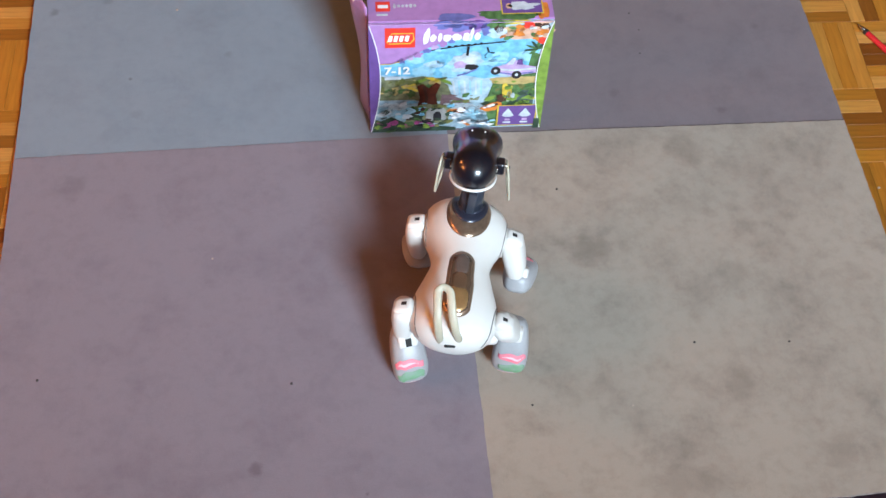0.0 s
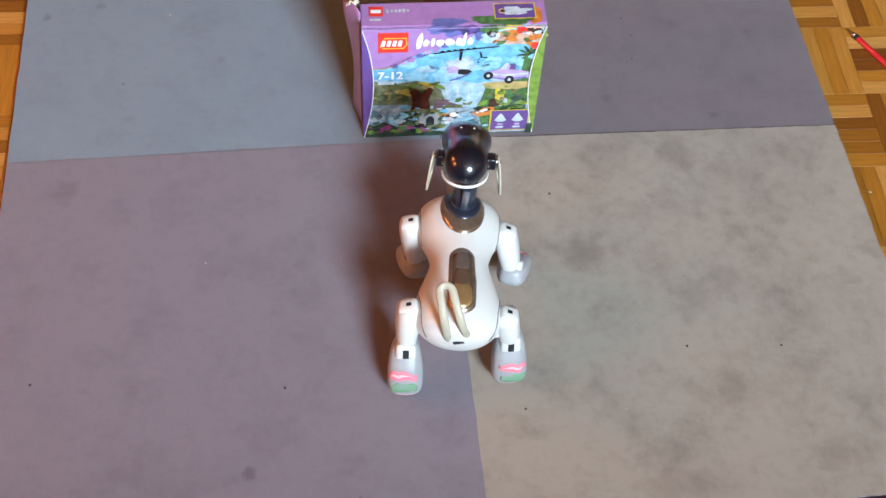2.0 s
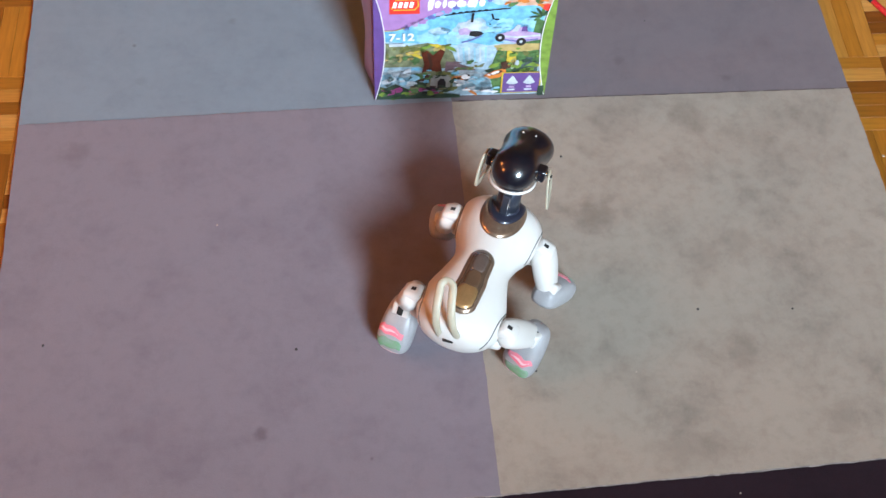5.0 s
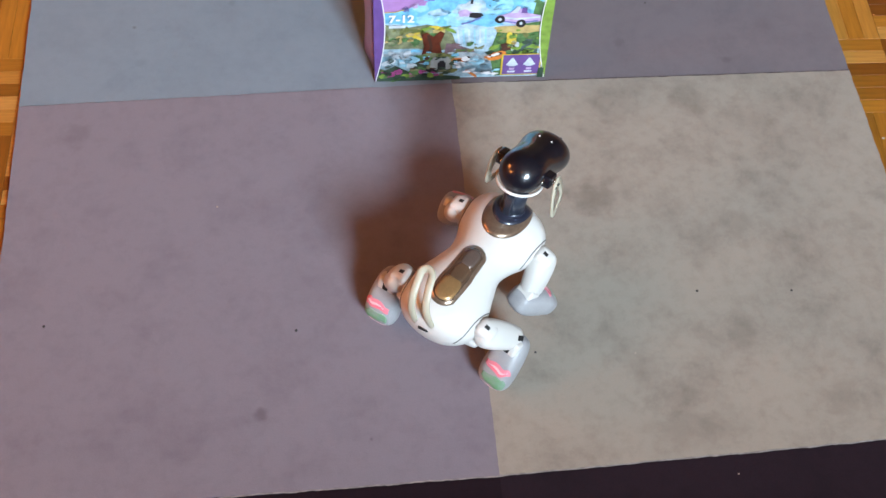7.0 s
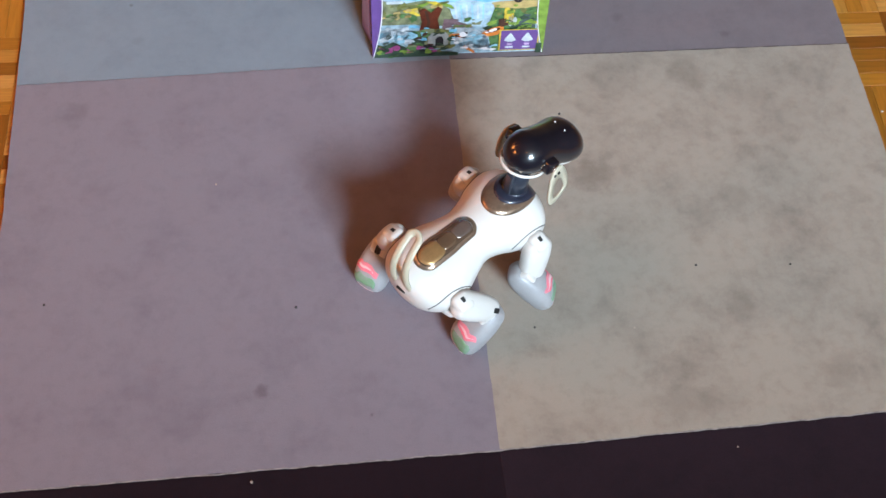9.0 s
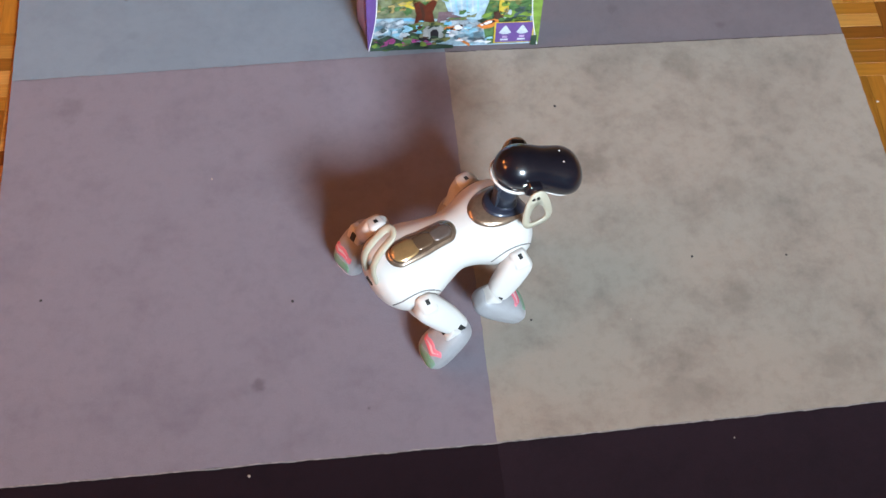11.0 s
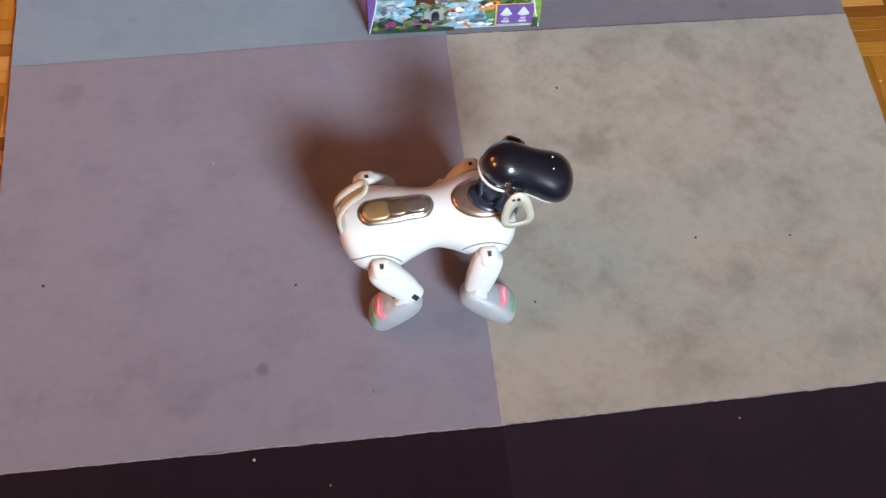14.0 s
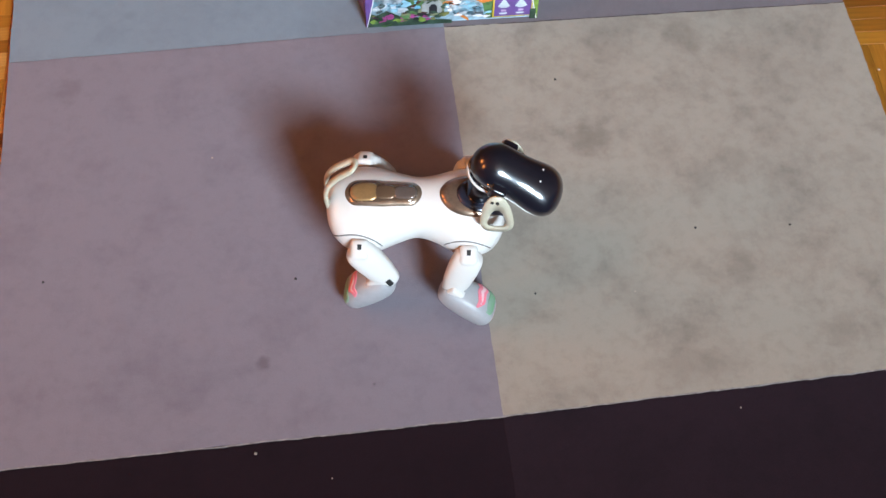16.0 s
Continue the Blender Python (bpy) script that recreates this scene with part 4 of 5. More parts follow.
def build_lower_leg(dog, side, front):
    low = loft("lower_leg", LOWER, SOCK, dog, 2.9, 30, 28, label="frosted grey plastic lower leg with marker strokes")
    part("knee_cap", box_bm(0.024, 0.029, 0.020, Matrix.Translation((0.006, 0, 0.0145)) @ pose(0, 0, 0, 0, 10, 0), 0.006, 3), WHITE_SHELL, low, "white knee cap", True)
    part("knee_slot", box_bm(0.013, 0.0085, 0.004, Matrix.Translation((0.009, 0, 0.0240)) @ pose(0, 0, 0, 0, 10, 0), 0.001), BLACK_RUBBER, low, "black slot")
    mid = math.pi / 2
    lean = 0.25 * side
    patch("pink_stroke", LOWER, 2.9, 0.035, 0.050, mid - 0.80 + lean, mid + 0.80 + lean, PINK, low, "pink marker stroke", 0.0006, 0.007, side + front, 0.75)
    patch("pale_stroke", LOWER, 2.9, 0.0405, 0.0450, mid - 0.45 + lean, mid + 0.50 + lean, PINK_PALE, low, "pale gap in the stroke", 0.0010, 0.007, side + front, 0.8)
    patch("green_stroke", LOWER, 2.9, 0.0545, 0.0710, mid - 0.85 + lean, mid + 0.72 + lean, GREEN, low, "green marker stroke", 0.0006, 0.006, side + front + 4, 0.5)
    patch("toe_tint", LOWER, 2.9, 0.0755, 0.0788, mid - 1.0, mid + 1.0, PINK_PALE, low, "pale pink toe tint", 0.0006, 0.001, 9)
    return low


def build_head(dog):
    head = loft("head", HEAD, BLACK_GLOSS, dog, 2.0, 44, 44, label="glossy black head shell")
    loft("jaw", HEAD[4:], WHITE_SHELL, head, 2.0, 40, 30, a0=math.pi + 0.68, a1=2 * math.pi - 0.68, label="white jaw shell", thick=0.0015, grow=0.0012)
    # white band round the back of the skull
    band = []
    for i in range(25):
        a = math.pi * (0.5 + (i / 24 - 0.5) * 1.15) + math.pi / 2
        band.append(Vector((0.001 + 0.0322 * math.cos(a), 0.0320 * math.sin(a), -0.0125 + 0.004 * math.cos(a))))
    tube("skull_band", band, 0.0015, WHITE_SHELL, head, False, 1.6, Vector((0, 0, 1)), 8, "white band")
    for s in (-1, 1):
        bm = bmesh.new()
        bmesh.ops.create_uvsphere(bm, u_segments=12, v_segments=8, radius=0.0013, matrix=Matrix.Translation(loft_point(HEAD, 2.0, 0.056, math.pi / 2 + s * 0.27, 0.0002)))
        part("head_light", bm, WHITE_SHELL, head, "tiny pale indicator light", True)
        part("ear_mount", box_bm(0.021, 0.015, 0.019, Matrix.Translation((0.011, s * 0.0350, 0.003)), 0.004, 3), BLACK_GLOSS, head, "black ear mount", True)
        part("ear_axle", cylinder_bm(0.0042, 0.0042, 0.012, Matrix.Translation((0.012, s * 0.039, 0.004)) @ pose(0, 0, 0, 90, 0, 0), 16, 0.001), CHROME, head, "silver axle", True)
        part("cheek_trim", box_bm(0.018, 0.004, 0.006, Matrix.Translation((0.004, s * 0.0318, 0.006)) @ pose(0, 0, 0, 0, -20, 0), 0.0015), CHROME, head, "silver trim", True)
        n = 40
        outer, inner = [], []
        for i in range(n):
            a = 2 * math.pi * i / n
            c, d = math.copysign(abs(math.cos(a)) ** 0.7, math.cos(a)), math.copysign(abs(math.sin(a)) ** 0.7, math.sin(a))
            z = -0.025 + 0.033 * d
            outer.append(((0.0180 - 0.17 * (z + 0.023)) * c, z))
            z = -0.033 + 0.0165 * d
            inner.append(((0.0100 - 0.25 * (z + 0.033)) * c, z))
        bm = bmesh.new()
        loops = []
        for pts2, off in ((outer, 0.0), (outer, 0.0026), (inner, 0.0026), (inner, 0.0)):
            loops.append([bm.verts.new((x, s * (off + 0.003 - 0.16 * z), z)) for x, z in pts2])
        for q in range(4):
            for i in range(n):
                k = (i + 1) % n
                bm.faces.new((loops[q][i], loops[q][k], loops[(q + 1) % 4][k], loops[(q + 1) % 4][i]))
        ear = part("ear", bm, MILKY, head, "milky translucent ear plate with a cut-out", True)
        ear.location, ear.rotation_euler = (0.014, s * 0.0425, 0.0), (0, radians(-26), s * radians(-11))
        ear.scale = (1.12, 1.0, 1.12)
        for d in (-1, 1):
            part("ear_screw", cylinder_bm(0.0023, 0.0023, 0.002, Matrix.Translation((d * 0.0032, s * 0.0065, -0.005 + d * 0.0015)) @ pose(0, 0, 0, 90, 0, 0), 12), BLACK_RUBBER, head).location = (0.014, s * 0.0425, 0.002)
    return head


def build_tail(dog):
    n, ring, length, half = 44, [], 0.089, 0.0118
    for i in range(n):
        a = 2 * math.pi * i / n
        u = 0.5 - 0.5 * math.cos(a)
        side = half * math.copysign(min(1.0, abs(math.sin(a)) * 2.2), math.sin(a)) * (1.15 - 0.45 * u)
        ring.append(Vector((0.022 * math.sin(math.pi * u) * -1, side + 0.008 * u, length * u)))
    tail = tube("tail", ring, 0.0058, MILKY, dog, True, 0.6, Vector((1, 0, 0)), 10, "milky translucent tail loop")
    part("tail_root", box_bm(0.012, 0.014, 0.016, Matrix.Translation((0.0, 0, 0.008)), 0.004, 3), WHITE_SHELL, tail, "white tail root", True)
    part("tail_slot", box_bm(0.006, 0.016, 0.006, Matrix.Translation((-0.004, 0, -0.002)), 0.002), BLACK_RUBBER, tail, "black slot")
    part("tail_pin", cylinder_bm(0.0035, 0.0035, 0.022, Matrix.Translation((0.002, 0, 0.012)) @ pose(0, 0, 0, 90, 0, 0), 14), BLACK_RUBBER, tail)
    return tail


def build_dog():
    dog = tagged(new("robot_dog"), "white plastic robot dog with glossy black head and grey paws", "robot dog")
    loft("body", BODY, WHITE_SHELL, dog, BODY_POWER, 60, 48, label="white glossy plastic body shell")
    panel = back_plate("back_panel", stadium(-0.0435, 0, 0.0325, 0.0205, 0.0190), 0.0022, 0.0020, SMOKE, dog, "smoked bronze back panel")
    back_plate("panel_inlay", stadium(-0.0435, 0, 0.0310, 0.0168, 0.0150), 0.0026, 0.0008, SMOKE_DARK, panel, "dark smoked inlay", 0.001, 6)
    for x, half, r, material, label in ((-0.0690, 0.0060, 0.0145, COPPER, "round copper touch key"), (-0.0420, 0.0055, 0.0115, KEY_BROWN, "brown touch key"),
                                        (-0.0150, 0.0060, 0.0105, KEY_GREY, "grey touch key")):
        back_plate("touch_key", stadium(x, 0, half, r), 0.0036, 0.0012, material, panel, label, 0.001, 5)
    collar = back_plate("collar", ellipse(0.078, 0, 0.0460, 0.0320), 0.0020, 0.0018, SMOKE, dog, "smoked bronze neck collar")
    back_plate("collar_well", ellipse(0.0915, 0, 0.0365, 0.0265), 0.0032, 0.0010, NECK_WELL, collar, "dark neck opening", 0.001, 6, 0.0)
    a, b = Vector((0.086, 0, 0.170)), Vector((0.093, 0, 0.236))
    neck_m = Matrix.Translation((a + b) / 2) @ (b - a).to_track_quat("Z", "Y").to_matrix().to_4x4()
    neck = part("neck", cylinder_bm(0.0180, 0.0150, (b - a).length, neck_m, 28), NECK_GREY, dog, "dark grey neck post", True)
    part("neck_ring", cylinder_bm(0.0195, 0.0178, 0.008, Matrix.Translation((0.087, 0, 0.183)), 28, 0.002), NECK_WELL, neck, "dark neck ring", True)
    part("neck_spine", box_bm(0.006, 0.012, 0.05, Matrix.Translation((0.072, 0, 0.205)), 0.002), NECK_GREY, neck)
    for x, r in ((-0.078, 0.036), (0.072, 0.034)):
        for s in (-1, 1):
            w = spline(BODY, x)[0]
            ring = []
            for i in range(25):
                a = math.pi * (0.12 + 0.76 * i / 24)
                px, pz = x + r * math.cos(a), 0.117 + r * math.sin(a)
                bw, top, bot = spline(BODY, px)
                q = min(abs((pz - (top + bot) / 2) / ((top - bot) / 2)), 0.99)
                ring.append(Vector((px, s * bw * (1 - q ** BODY_POWER) ** (1 / BODY_POWER), pz)))
            tube("joint_seam", ring, 0.0010, SEAM, dog, False, sides=6)
            part("joint_socket", cylinder_bm(0.015, 0.011, 0.02, Matrix.Translation((x, s * (w - 0.004), 0.110)) @ pose(0, 0, 0, s * -90, 0, 0), 32, 0.005), WHITE_SHELL, dog, "round white joint socket", True)
            hx, hy, hz = (-0.074, 0.069, 0.139) if x < 0 else (0.074, 0.070, 0.134)
            tilt = pose(0, 0, 0, s * -22, 0, 0)
            bracket = part("hip_bracket", box_bm(0.027, 0.030, 0.024, Matrix.Translation((hx, s * hy, hz)) @ tilt, 0.0105, 4), WHITE_SHELL, dog, "white hip bracket", True)
            part("bracket_slot", box_bm(0.0068, 0.0085, 0.004, Matrix.Translation((hx, s * (hy - 0.003), hz)) @ tilt @ Matrix.Translation((0, 0, 0.0113)), 0.0012), BLACK_RUBBER, bracket, "black square slot")
    head = build_head(dog)
    tail = build_tail(dog)
    legs = {}
    for name, side, front in (("HL", 1, 0), ("HR", -1, 0), ("FL", 1, 1), ("FR", -1, 1)):
        legs[name] = (build_upper_leg(dog, side, front), build_lower_leg(dog, side, front))
    return dog, head, tail, legs


DOG, DOG_HEAD, DOG_TAIL, DOG_LEGS = build_dog()


# ---- parquet, laid as basket weave ----
SQ, STRIPS = 0.1645, 6


def build_parquet():
    floor = tagged(new("floor"), "oiled oak mosaic parquet in basket weave", "floor", kind="structure")
    turn = Matrix.Translation((0.722, 0.1535, 0)) @ pose(0, 0, 0, 0, 0, -1.9)
    w = SQ / STRIPS
    bm = box_bm(SQ - 0.0005, w - 0.0005, 0.008, Matrix.Translation((0, 0, -0.004)))
    top = [e for e in bm.edges if all(v.co.z > -0.001 for v in e.verts)]
    bmesh.ops.bevel(bm, geom=top, offset=0.0002, segments=1, affect="EDGES")
    mesh = bpy.data.meshes.new("parquet_strip")
    bm.to_mesh(mesh)
    bm.free()
    mesh.materials.append(PARQUET)
    base_v = [v.co.copy() for v in mesh.vertices]
    base_f = [tuple(p.vertices) for p in mesh.polygons]
    verts, faces = [], []
    n = 22
    for i in range(-30, n):
        for j in range(-36, n):
            upright = ((i + j) % 2 == 1) != (i < -4)
            cx, cy = 0.046 + (i + 0.5) * SQ, j * SQ
            for s in range(STRIPS):
                off = (s - (STRIPS - 1) / 2) * w
                p = (cx + off, cy) if upright else (cx, cy + off)
                q = turn @ Vector((p[0], p[1], 0))
                if not (X0 + 0.09 < q.x < X1 - 0.09 and Y0 + 0.09 < q.y < Y1 - 0.09):
                    continue
                m = Matrix.Translation((0, 0, FLOOR)) @ turn @ Matrix.Translation((p[0], p[1], 0)) @ pose(0, 0, 0, 0, 0, 90 if upright else 0)
                if -0.55 < q.y < 0.62 and (0.665 < q.x < 0.90 or -0.92 < q.x < -0.70):
                    ob = new("parquet_strip", mesh)
                    ob.parent, ob.matrix_basis = floor, m
                else:
                    k = len(verts)
                    verts.extend(m @ v for v in base_v)
                    faces.extend(tuple(k + a for a in f) for f in base_f)
    rest = link_mesh("parquet_rest", verts, faces, PARQUET, floor, "more oak strips of the same parquet")
    rest["kind"] = "stuff"


build_parquet()


# ---- the dog's walk ----
# time, x, y, heading in degrees, head turn in degrees
DOG_ROWS = (
    (0.0, -0.0232, -0.3640, 77.6, -0.1),
    (0.5, -0.0392, -0.3589, 79.7, -1.5),
    (1.0, -0.0266, -0.3479, 82.7, -3.0),
    (1.5, -0.0150, -0.3430, 82.6, -2.0),
    (2.0, -0.0136, -0.3522, 83.4, -2.4),
    (2.5, 0.0055, -0.3928, 88.0, -1.6),
    (3.0, 0.0087, -0.4069, 86.9, 0.2),
    (3.5, -0.0016, -0.4107, 79.4, -3.1),
    (4.0, -0.0056, -0.4151, 70.9, -4.2),
    (4.5, -0.0053, -0.4170, 66.8, -1.9),
    (5.0, -0.0061, -0.4190, 62.6, 0.4),
    (5.5, -0.0058, -0.4209, 58.4, 2.7),
    (6.0, -0.0056, -0.4219, 54.2, 5.0),
    (6.5, -0.0063, -0.4238, 50.1, 7.3),
    (7.0, -0.0170, -0.4419, 50.3, 1.7),
    (7.5, -0.0261, -0.4324, 53.1, -0.2),
    (8.0, -0.0349, -0.4459, 46.0, 4.7),
    (8.5, -0.0193, -0.4306, 41.0, 0.8),
    (9.0, -0.0253, -0.4347, 37.9, -2.3),
    (9.5, -0.0302, -0.4388, 34.7, -5.4),
    (10.0, -0.0362, -0.4429, 31.6, -8.5),
    (10.5, -0.0422, -0.4470, 28.4, -11.6),
    (11.0, -0.0472, -0.4511, 25.3, -14.7),
    (11.5, -0.0604, -0.4424, 26.8, -7.1),
    (12.0, -0.0682, -0.4413, 19.8, -8.4),
    (12.5, -0.0578, -0.4381, 16.6, -10.0),
    (13.0, -0.0655, -0.4455, 17.5, -17.9),
    (13.5, -0.0729, -0.4362, 13.5, -12.5),
    (14.0, -0.0784, -0.4372, 3.8, -8.0),
    (14.5, -0.0809, -0.4408, 2.6, -6.5),
    (15.0, -0.0883, -0.4411, 1.8, -9.0),
    (15.5, -0.0889, -0.4287, -1.9, -7.6),
    (16.0, -0.0919, -0.4313, -8.2, -12.2),
)
# knee and toe on the body's own axes: x ahead, y left
LEG_ROWS = {
    "HL": [
        (0.0, -0.073, 0.068, -0.114, 0.050),
        (0.5, -0.083, 0.056, -0.130, 0.043),
        (1.0, -0.094, 0.065, -0.140, 0.059),
        (1.5, -0.098, 0.068, -0.145, 0.066),
        (2.0, -0.090, 0.071, -0.136, 0.070),
        (2.5, -0.051, 0.102, -0.098, 0.095),
        (3.0, -0.040, 0.105, -0.086, 0.101),
        (3.5, -0.058, 0.078, -0.113, 0.077),
        (4.0, -0.058, 0.074, -0.104, 0.062),
        (4.5, -0.056, 0.098, -0.109, 0.088),
        (5.0, -0.048, 0.087, -0.103, 0.091),
        (5.5, -0.050, 0.110, -0.089, 0.109),
        (6.0, -0.048, 0.083, -0.095, 0.074),
        (6.5, -0.054, 0.108, -0.100, 0.097),
        (7.0, -0.051, 0.099, -0.090, 0.097),
        (7.5, -0.064, 0.089, -0.117, 0.077),
        (8.0, -0.053, 0.085, -0.085, 0.077),
        (8.5, -0.061, 0.099, -0.098, 0.097),
        (9.0, -0.056, 0.098, -0.109, 0.088),
        (9.5, -0.051, 0.095, -0.083, 0.088),
        (10.0, -0.059, 0.112, -0.105, 0.100),
        (10.5, -0.051, 0.095, -0.083, 0.088),
        (11.0, -0.073, 0.105, -0.111, 0.099),
        (11.5, -0.072, 0.094, -0.114, 0.082),
        (12.0, -0.016, 0.083, -0.102, 0.103),
        (12.5, -0.045, 0.085, -0.114, 0.072),
        (13.0, -0.045, 0.089, -0.105, 0.088),
        (13.5, -0.047, 0.094, -0.105, 0.110),
        (14.0, -0.038, 0.102, -0.095, 0.113),
        (14.5, -0.043, 0.097, -0.116, 0.072),
        (15.0, -0.050, 0.084, -0.108, 0.082),
        (15.5, -0.055, 0.089, -0.114, 0.078),
        (16.0, -0.043, 0.094, -0.116, 0.106),
    ],
    "HR": [
        (0.0, -0.047, -0.086, -0.078, -0.085),
        (0.5, -0.063, -0.090, -0.090, -0.098),
        (1.0, -0.079, -0.080, -0.107, -0.088),
        (1.5, -0.088, -0.076, -0.116, -0.079),
        (2.0, -0.077, -0.076, -0.110, -0.079),
        (2.5, -0.050, -0.088, -0.097, -0.085),
        (3.0, -0.040, -0.092, -0.084, -0.088),
        (3.5, -0.025, -0.103, -0.058, -0.090),
        (4.0, -0.042, -0.077, -0.083, -0.069),
        (4.5, -0.023, -0.086, -0.077, -0.073),
        (5.0, -0.031, -0.099, -0.065, -0.087),
        (5.5, -0.030, -0.090, -0.086, -0.083),
        (6.0, -0.047, -0.072, -0.090, -0.063),
        (6.5, -0.039, -0.091, -0.097, -0.082),
        (7.0, -0.027, -0.099, -0.084, -0.092),
        (7.5, -0.023, -0.091, -0.076, -0.076),
        (8.0, -0.034, -0.084, -0.086, -0.063),
        (8.5, -0.039, -0.094, -0.096, -0.080),
        (9.0, -0.023, -0.086, -0.077, -0.073),
        (9.5, -0.035, -0.080, -0.086, -0.063),
        (10.0, -0.036, -0.090, -0.092, -0.087),
        (10.5, -0.035, -0.080, -0.086, -0.063),
        (11.0, -0.034, -0.095, -0.085, -0.090),
        (11.5, -0.029, -0.081, -0.090, -0.055),
        (12.0, -0.033, -0.085, -0.093, -0.070),
        (12.5, -0.037, -0.100, -0.094, -0.096),
        (13.0, -0.034, -0.096, -0.084, -0.096),
        (13.5, -0.027, -0.079, -0.097, -0.062),
        (14.0, -0.028, -0.085, -0.090, -0.080),
        (14.5, -0.028, -0.088, -0.088, -0.100),
        (15.0, -0.027, -0.093, -0.078, -0.105),
        (15.5, -0.027, -0.083, -0.101, -0.063),
        (16.0, -0.033, -0.080, -0.094, -0.075),
    ],
    "FL": [
        (0.0, 0.077, 0.065, 0.131, 0.075),
        (0.5, 0.081, 0.059, 0.137, 0.068),
        (1.0, 0.075, 0.054, 0.124, 0.066),
        (1.5, 0.072, 0.062, 0.122, 0.074),
        (2.0, 0.061, 0.060, 0.111, 0.069),
        (2.5, 0.054, 0.082, 0.104, 0.092),
        (3.0, 0.101, 0.083, 0.153, 0.083),
        (3.5, 0.096, 0.087, 0.150, 0.092),
        (4.0, 0.086, 0.097, 0.140, 0.109),
        (4.5, 0.096, 0.097, 0.146, 0.107),
        (5.0, 0.103, 0.093, 0.153, 0.103),
        (5.5, 0.093, 0.097, 0.143, 0.107),
        (6.0, 0.092, 0.097, 0.142, 0.107),
        (6.5, 0.048, 0.108, 0.099, 0.117),
        (7.0, 0.108, 0.103, 0.154, 0.111),
        (7.5, 0.104, 0.106, 0.150, 0.114),
        (8.0, 0.093, 0.098, 0.140, 0.107),
        (8.5, 0.047, 0.104, 0.097, 0.114),
        (9.0, 0.096, 0.097, 0.146, 0.107),
        (9.5, 0.086, 0.097, 0.136, 0.107),
        (10.0, 0.043, 0.115, 0.093, 0.125),
        (10.5, 0.086, 0.097, 0.136, 0.107),
        (11.0, 0.064, 0.081, 0.099, 0.100),
        (11.5, 0.085, 0.085, 0.114, 0.112),
        (12.0, 0.054, 0.076, 0.078, 0.100),
        (12.5, 0.063, 0.087, 0.092, 0.114),
        (13.0, 0.064, 0.088, 0.118, 0.103),
        (13.5, 0.069, 0.088, 0.121, 0.100),
        (14.0, 0.038, 0.085, 0.089, 0.102),
        (14.5, 0.048, 0.085, 0.103, 0.108),
        (15.0, 0.072, 0.082, 0.118, 0.097),
        (15.5, 0.066, 0.087, 0.105, 0.109),
        (16.0, 0.062, 0.088, 0.100, 0.110),
    ],
    "FR": [
        (0.0, 0.054, -0.085, 0.108, -0.091),
        (0.5, 0.049, -0.091, 0.100, -0.100),
        (1.0, 0.051, -0.088, 0.102, -0.098),
        (1.5, 0.059, -0.084, 0.110, -0.094),
        (2.0, 0.053, -0.084, 0.104, -0.094),
        (2.5, 0.058, -0.077, 0.108, -0.089),
        (3.0, 0.060, -0.071, 0.110, -0.082),
        (3.5, 0.056, -0.092, 0.106, -0.100),
        (4.0, 0.069, -0.086, 0.120, -0.093),
        (4.5, 0.054, -0.079, 0.074, -0.108),
        (5.0, 0.052, -0.091, 0.102, -0.103),
        (5.5, 0.040, -0.060, 0.079, -0.076),
        (6.0, 0.065, -0.087, 0.115, -0.099),
        (6.5, 0.052, -0.074, 0.082, -0.095),
        (7.0, 0.043, -0.069, 0.083, -0.084),
        (7.5, 0.051, -0.084, 0.072, -0.113),
        (8.0, 0.064, -0.081, 0.091, -0.108),
        (8.5, 0.050, -0.076, 0.083, -0.099),
        (9.0, 0.054, -0.079, 0.074, -0.108),
        (9.5, 0.062, -0.074, 0.088, -0.101),
        (10.0, 0.051, -0.067, 0.082, -0.087),
        (10.5, 0.062, -0.074, 0.088, -0.101),
        (11.0, 0.029, -0.074, 0.074, -0.089),
        (11.5, 0.047, -0.082, 0.075, -0.112),
        (12.0, 0.049, -0.089, 0.100, -0.108),
        (12.5, 0.045, -0.088, 0.093, -0.107),
        (13.0, 0.023, -0.086, 0.069, -0.103),
        (13.5, 0.042, -0.089, 0.082, -0.115),
        (14.0, 0.053, -0.085, 0.108, -0.101),
        (14.5, 0.050, -0.088, 0.112, -0.096),
        (15.0, 0.026, -0.085, 0.080, -0.100),
        (15.5, 0.042, -0.084, 0.093, -0.105),
        (16.0, 0.052, -0.085, 0.111, -0.099),
    ],
}
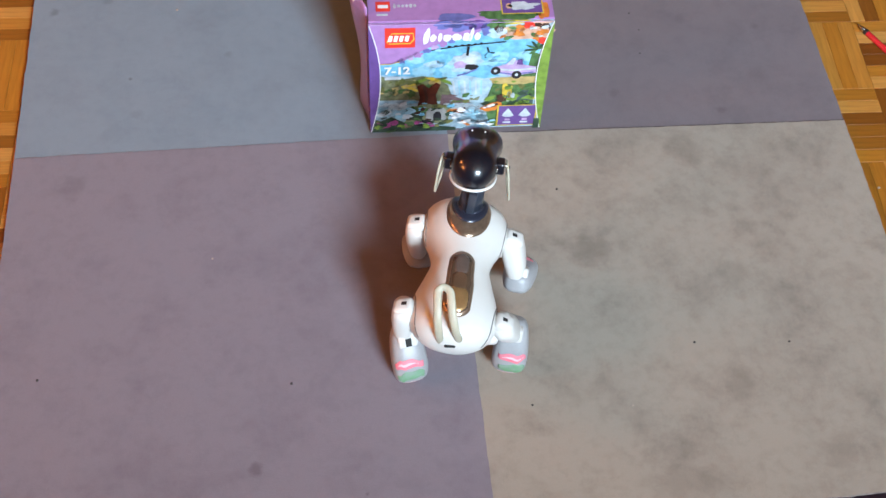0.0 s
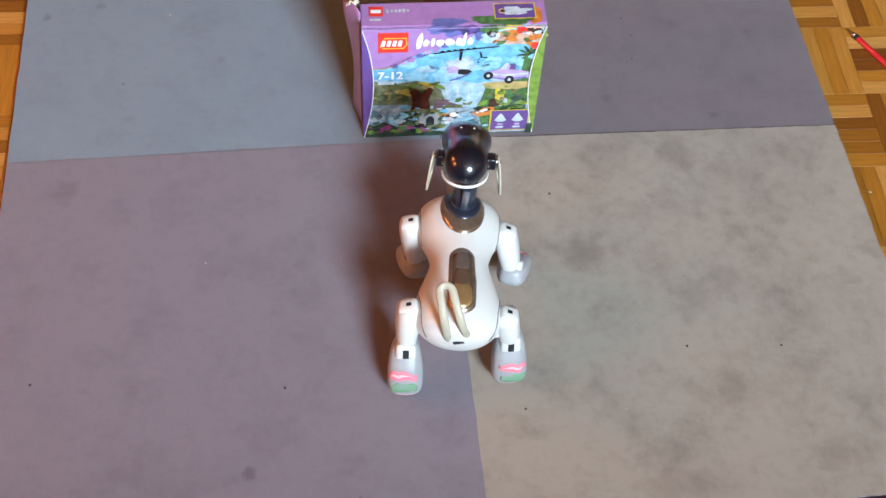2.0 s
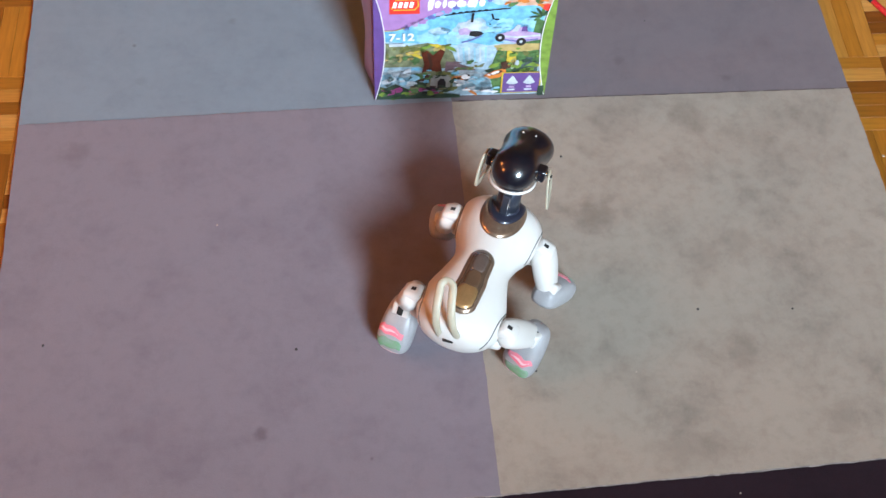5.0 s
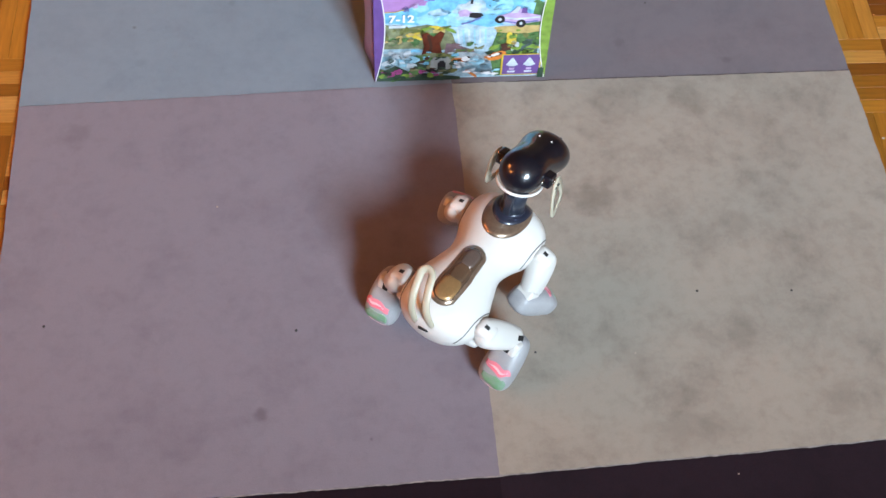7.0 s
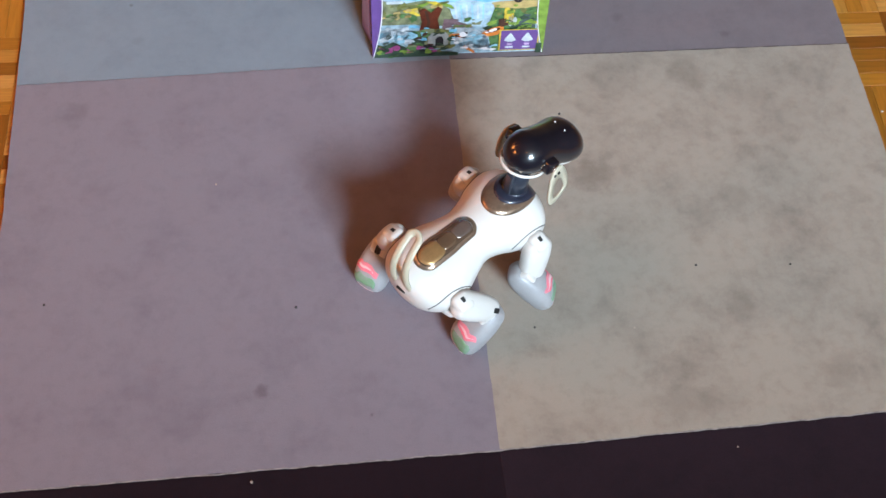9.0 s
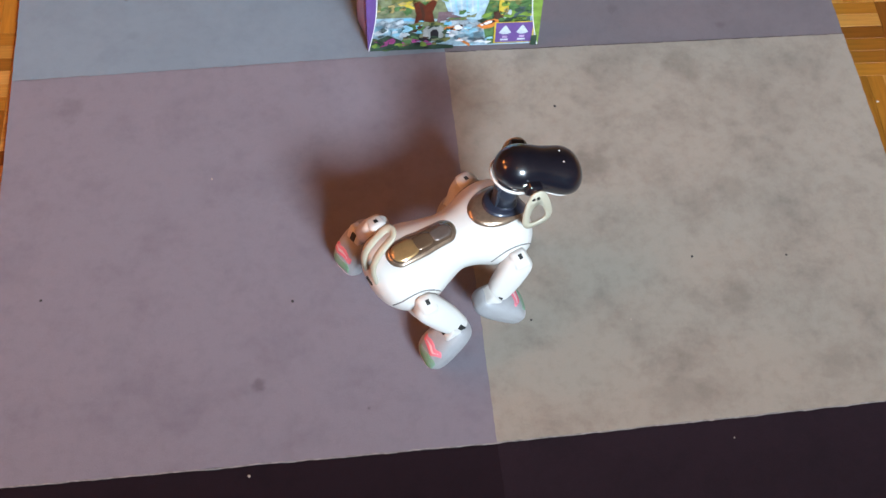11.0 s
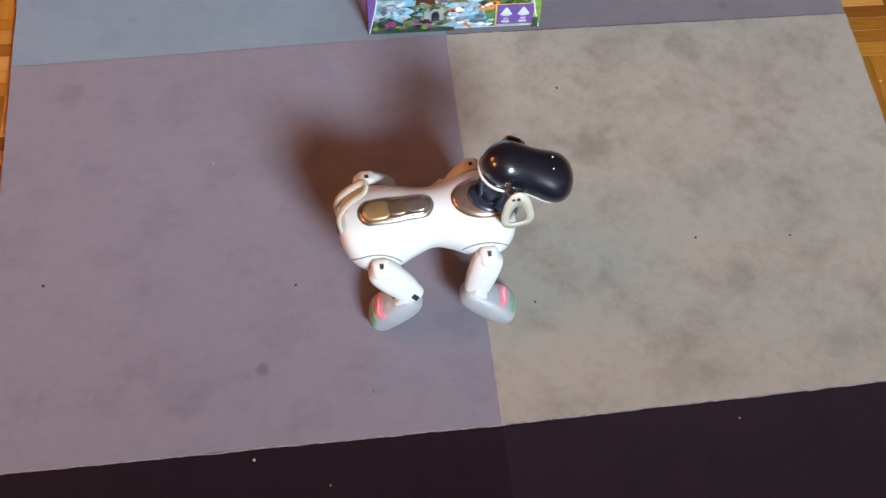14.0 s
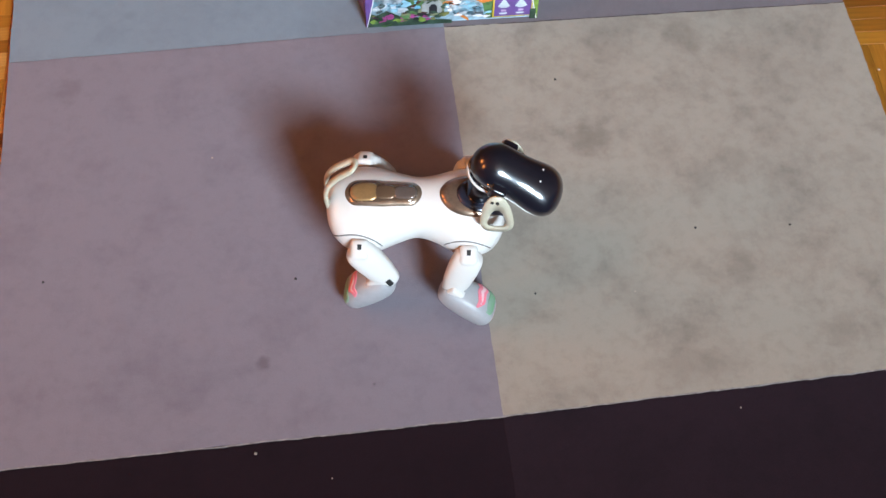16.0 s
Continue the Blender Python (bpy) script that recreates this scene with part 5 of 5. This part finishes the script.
HIPS = {"HL": (-0.074, 0.070, 0.134), "HR": (-0.074, -0.070, 0.134), "FL": (0.074, 0.071, 0.127), "FR": (0.074, -0.071, 0.127)}


def aim(a, b):
    """A pose at a whose x axis points to b, with z as far up as it can be."""
    a, b = Vector(a), Vector(b)
    x = (b - a).normalized()
    y = Vector((0, 0, 1)).cross(x)
    y = y.normalized() if y.length > 1e-4 else Vector((0, 1, 0))
    z = x.cross(y)
    return Matrix(((x.x, y.x, z.x, a.x), (x.y, y.y, z.y, a.y), (x.z, y.z, z.z, a.z), (0, 0, 0, 1)))


def upper_pose(hip, knee):
    """The upper leg: its x axis to the knee, its top side turned outwards."""
    a, b = Vector(hip), Vector(knee)
    x = (b - a).normalized()
    out = Vector((0, 1 if hip[1] > 0 else -1, 0.9))
    z = (out - x * out.dot(x)).normalized()
    y = z.cross(x)
    return Matrix(((x.x, y.x, z.x, a.x), (x.y, y.y, z.y, a.y), (x.z, y.z, z.z, a.z), (0, 0, 0, 1)))


# the trunk leans a little to its right over the legs
LEAN = Matrix.Translation((0, 0, 0.13)) @ pose(0, 0, 0, 4.5, 0, 0) @ Matrix.Translation((0, 0, -0.13))


def motions():
    back = LEAN.inverted()
    walk(DOG, [(t, pose(x, y, RUG_TOP + 0.001, 0, 0, h) @ LEAN) for t, x, y, h, _ in DOG_ROWS])
    walk(DOG_HEAD, [(t, back @ pose(0.103, -0.004, 0.245, 0, 20 if t < 9.5 else 23, turn)) for t, _, _, _, turn in DOG_ROWS])
    walk(DOG_TAIL, [(t, pose(-0.117, 0, 0.140, -9 + 4 * math.sin(t * 2.4), 24, 0)) for t, *_ in DOG_ROWS])
    for name, (upper, lower) in DOG_LEGS.items():
        ups, lows = [], []
        for t, kx, ky, tx, ty in LEG_ROWS[name]:
            knee, toe = (kx, ky, 0.075 if name[0] == "H" else 0.055), (tx, ty, 0.017)
            ups.append((t, upper_pose(HIPS[name], back @ Vector(knee))))
            m = aim(knee, toe)
            lows.append((t, back @ Matrix.Translation(Vector(toe) - m.to_3x3().col[0] * 0.077 - Vector(knee)) @ m))
        walk(upper, ups)
        walk(lower, lows)


motions()
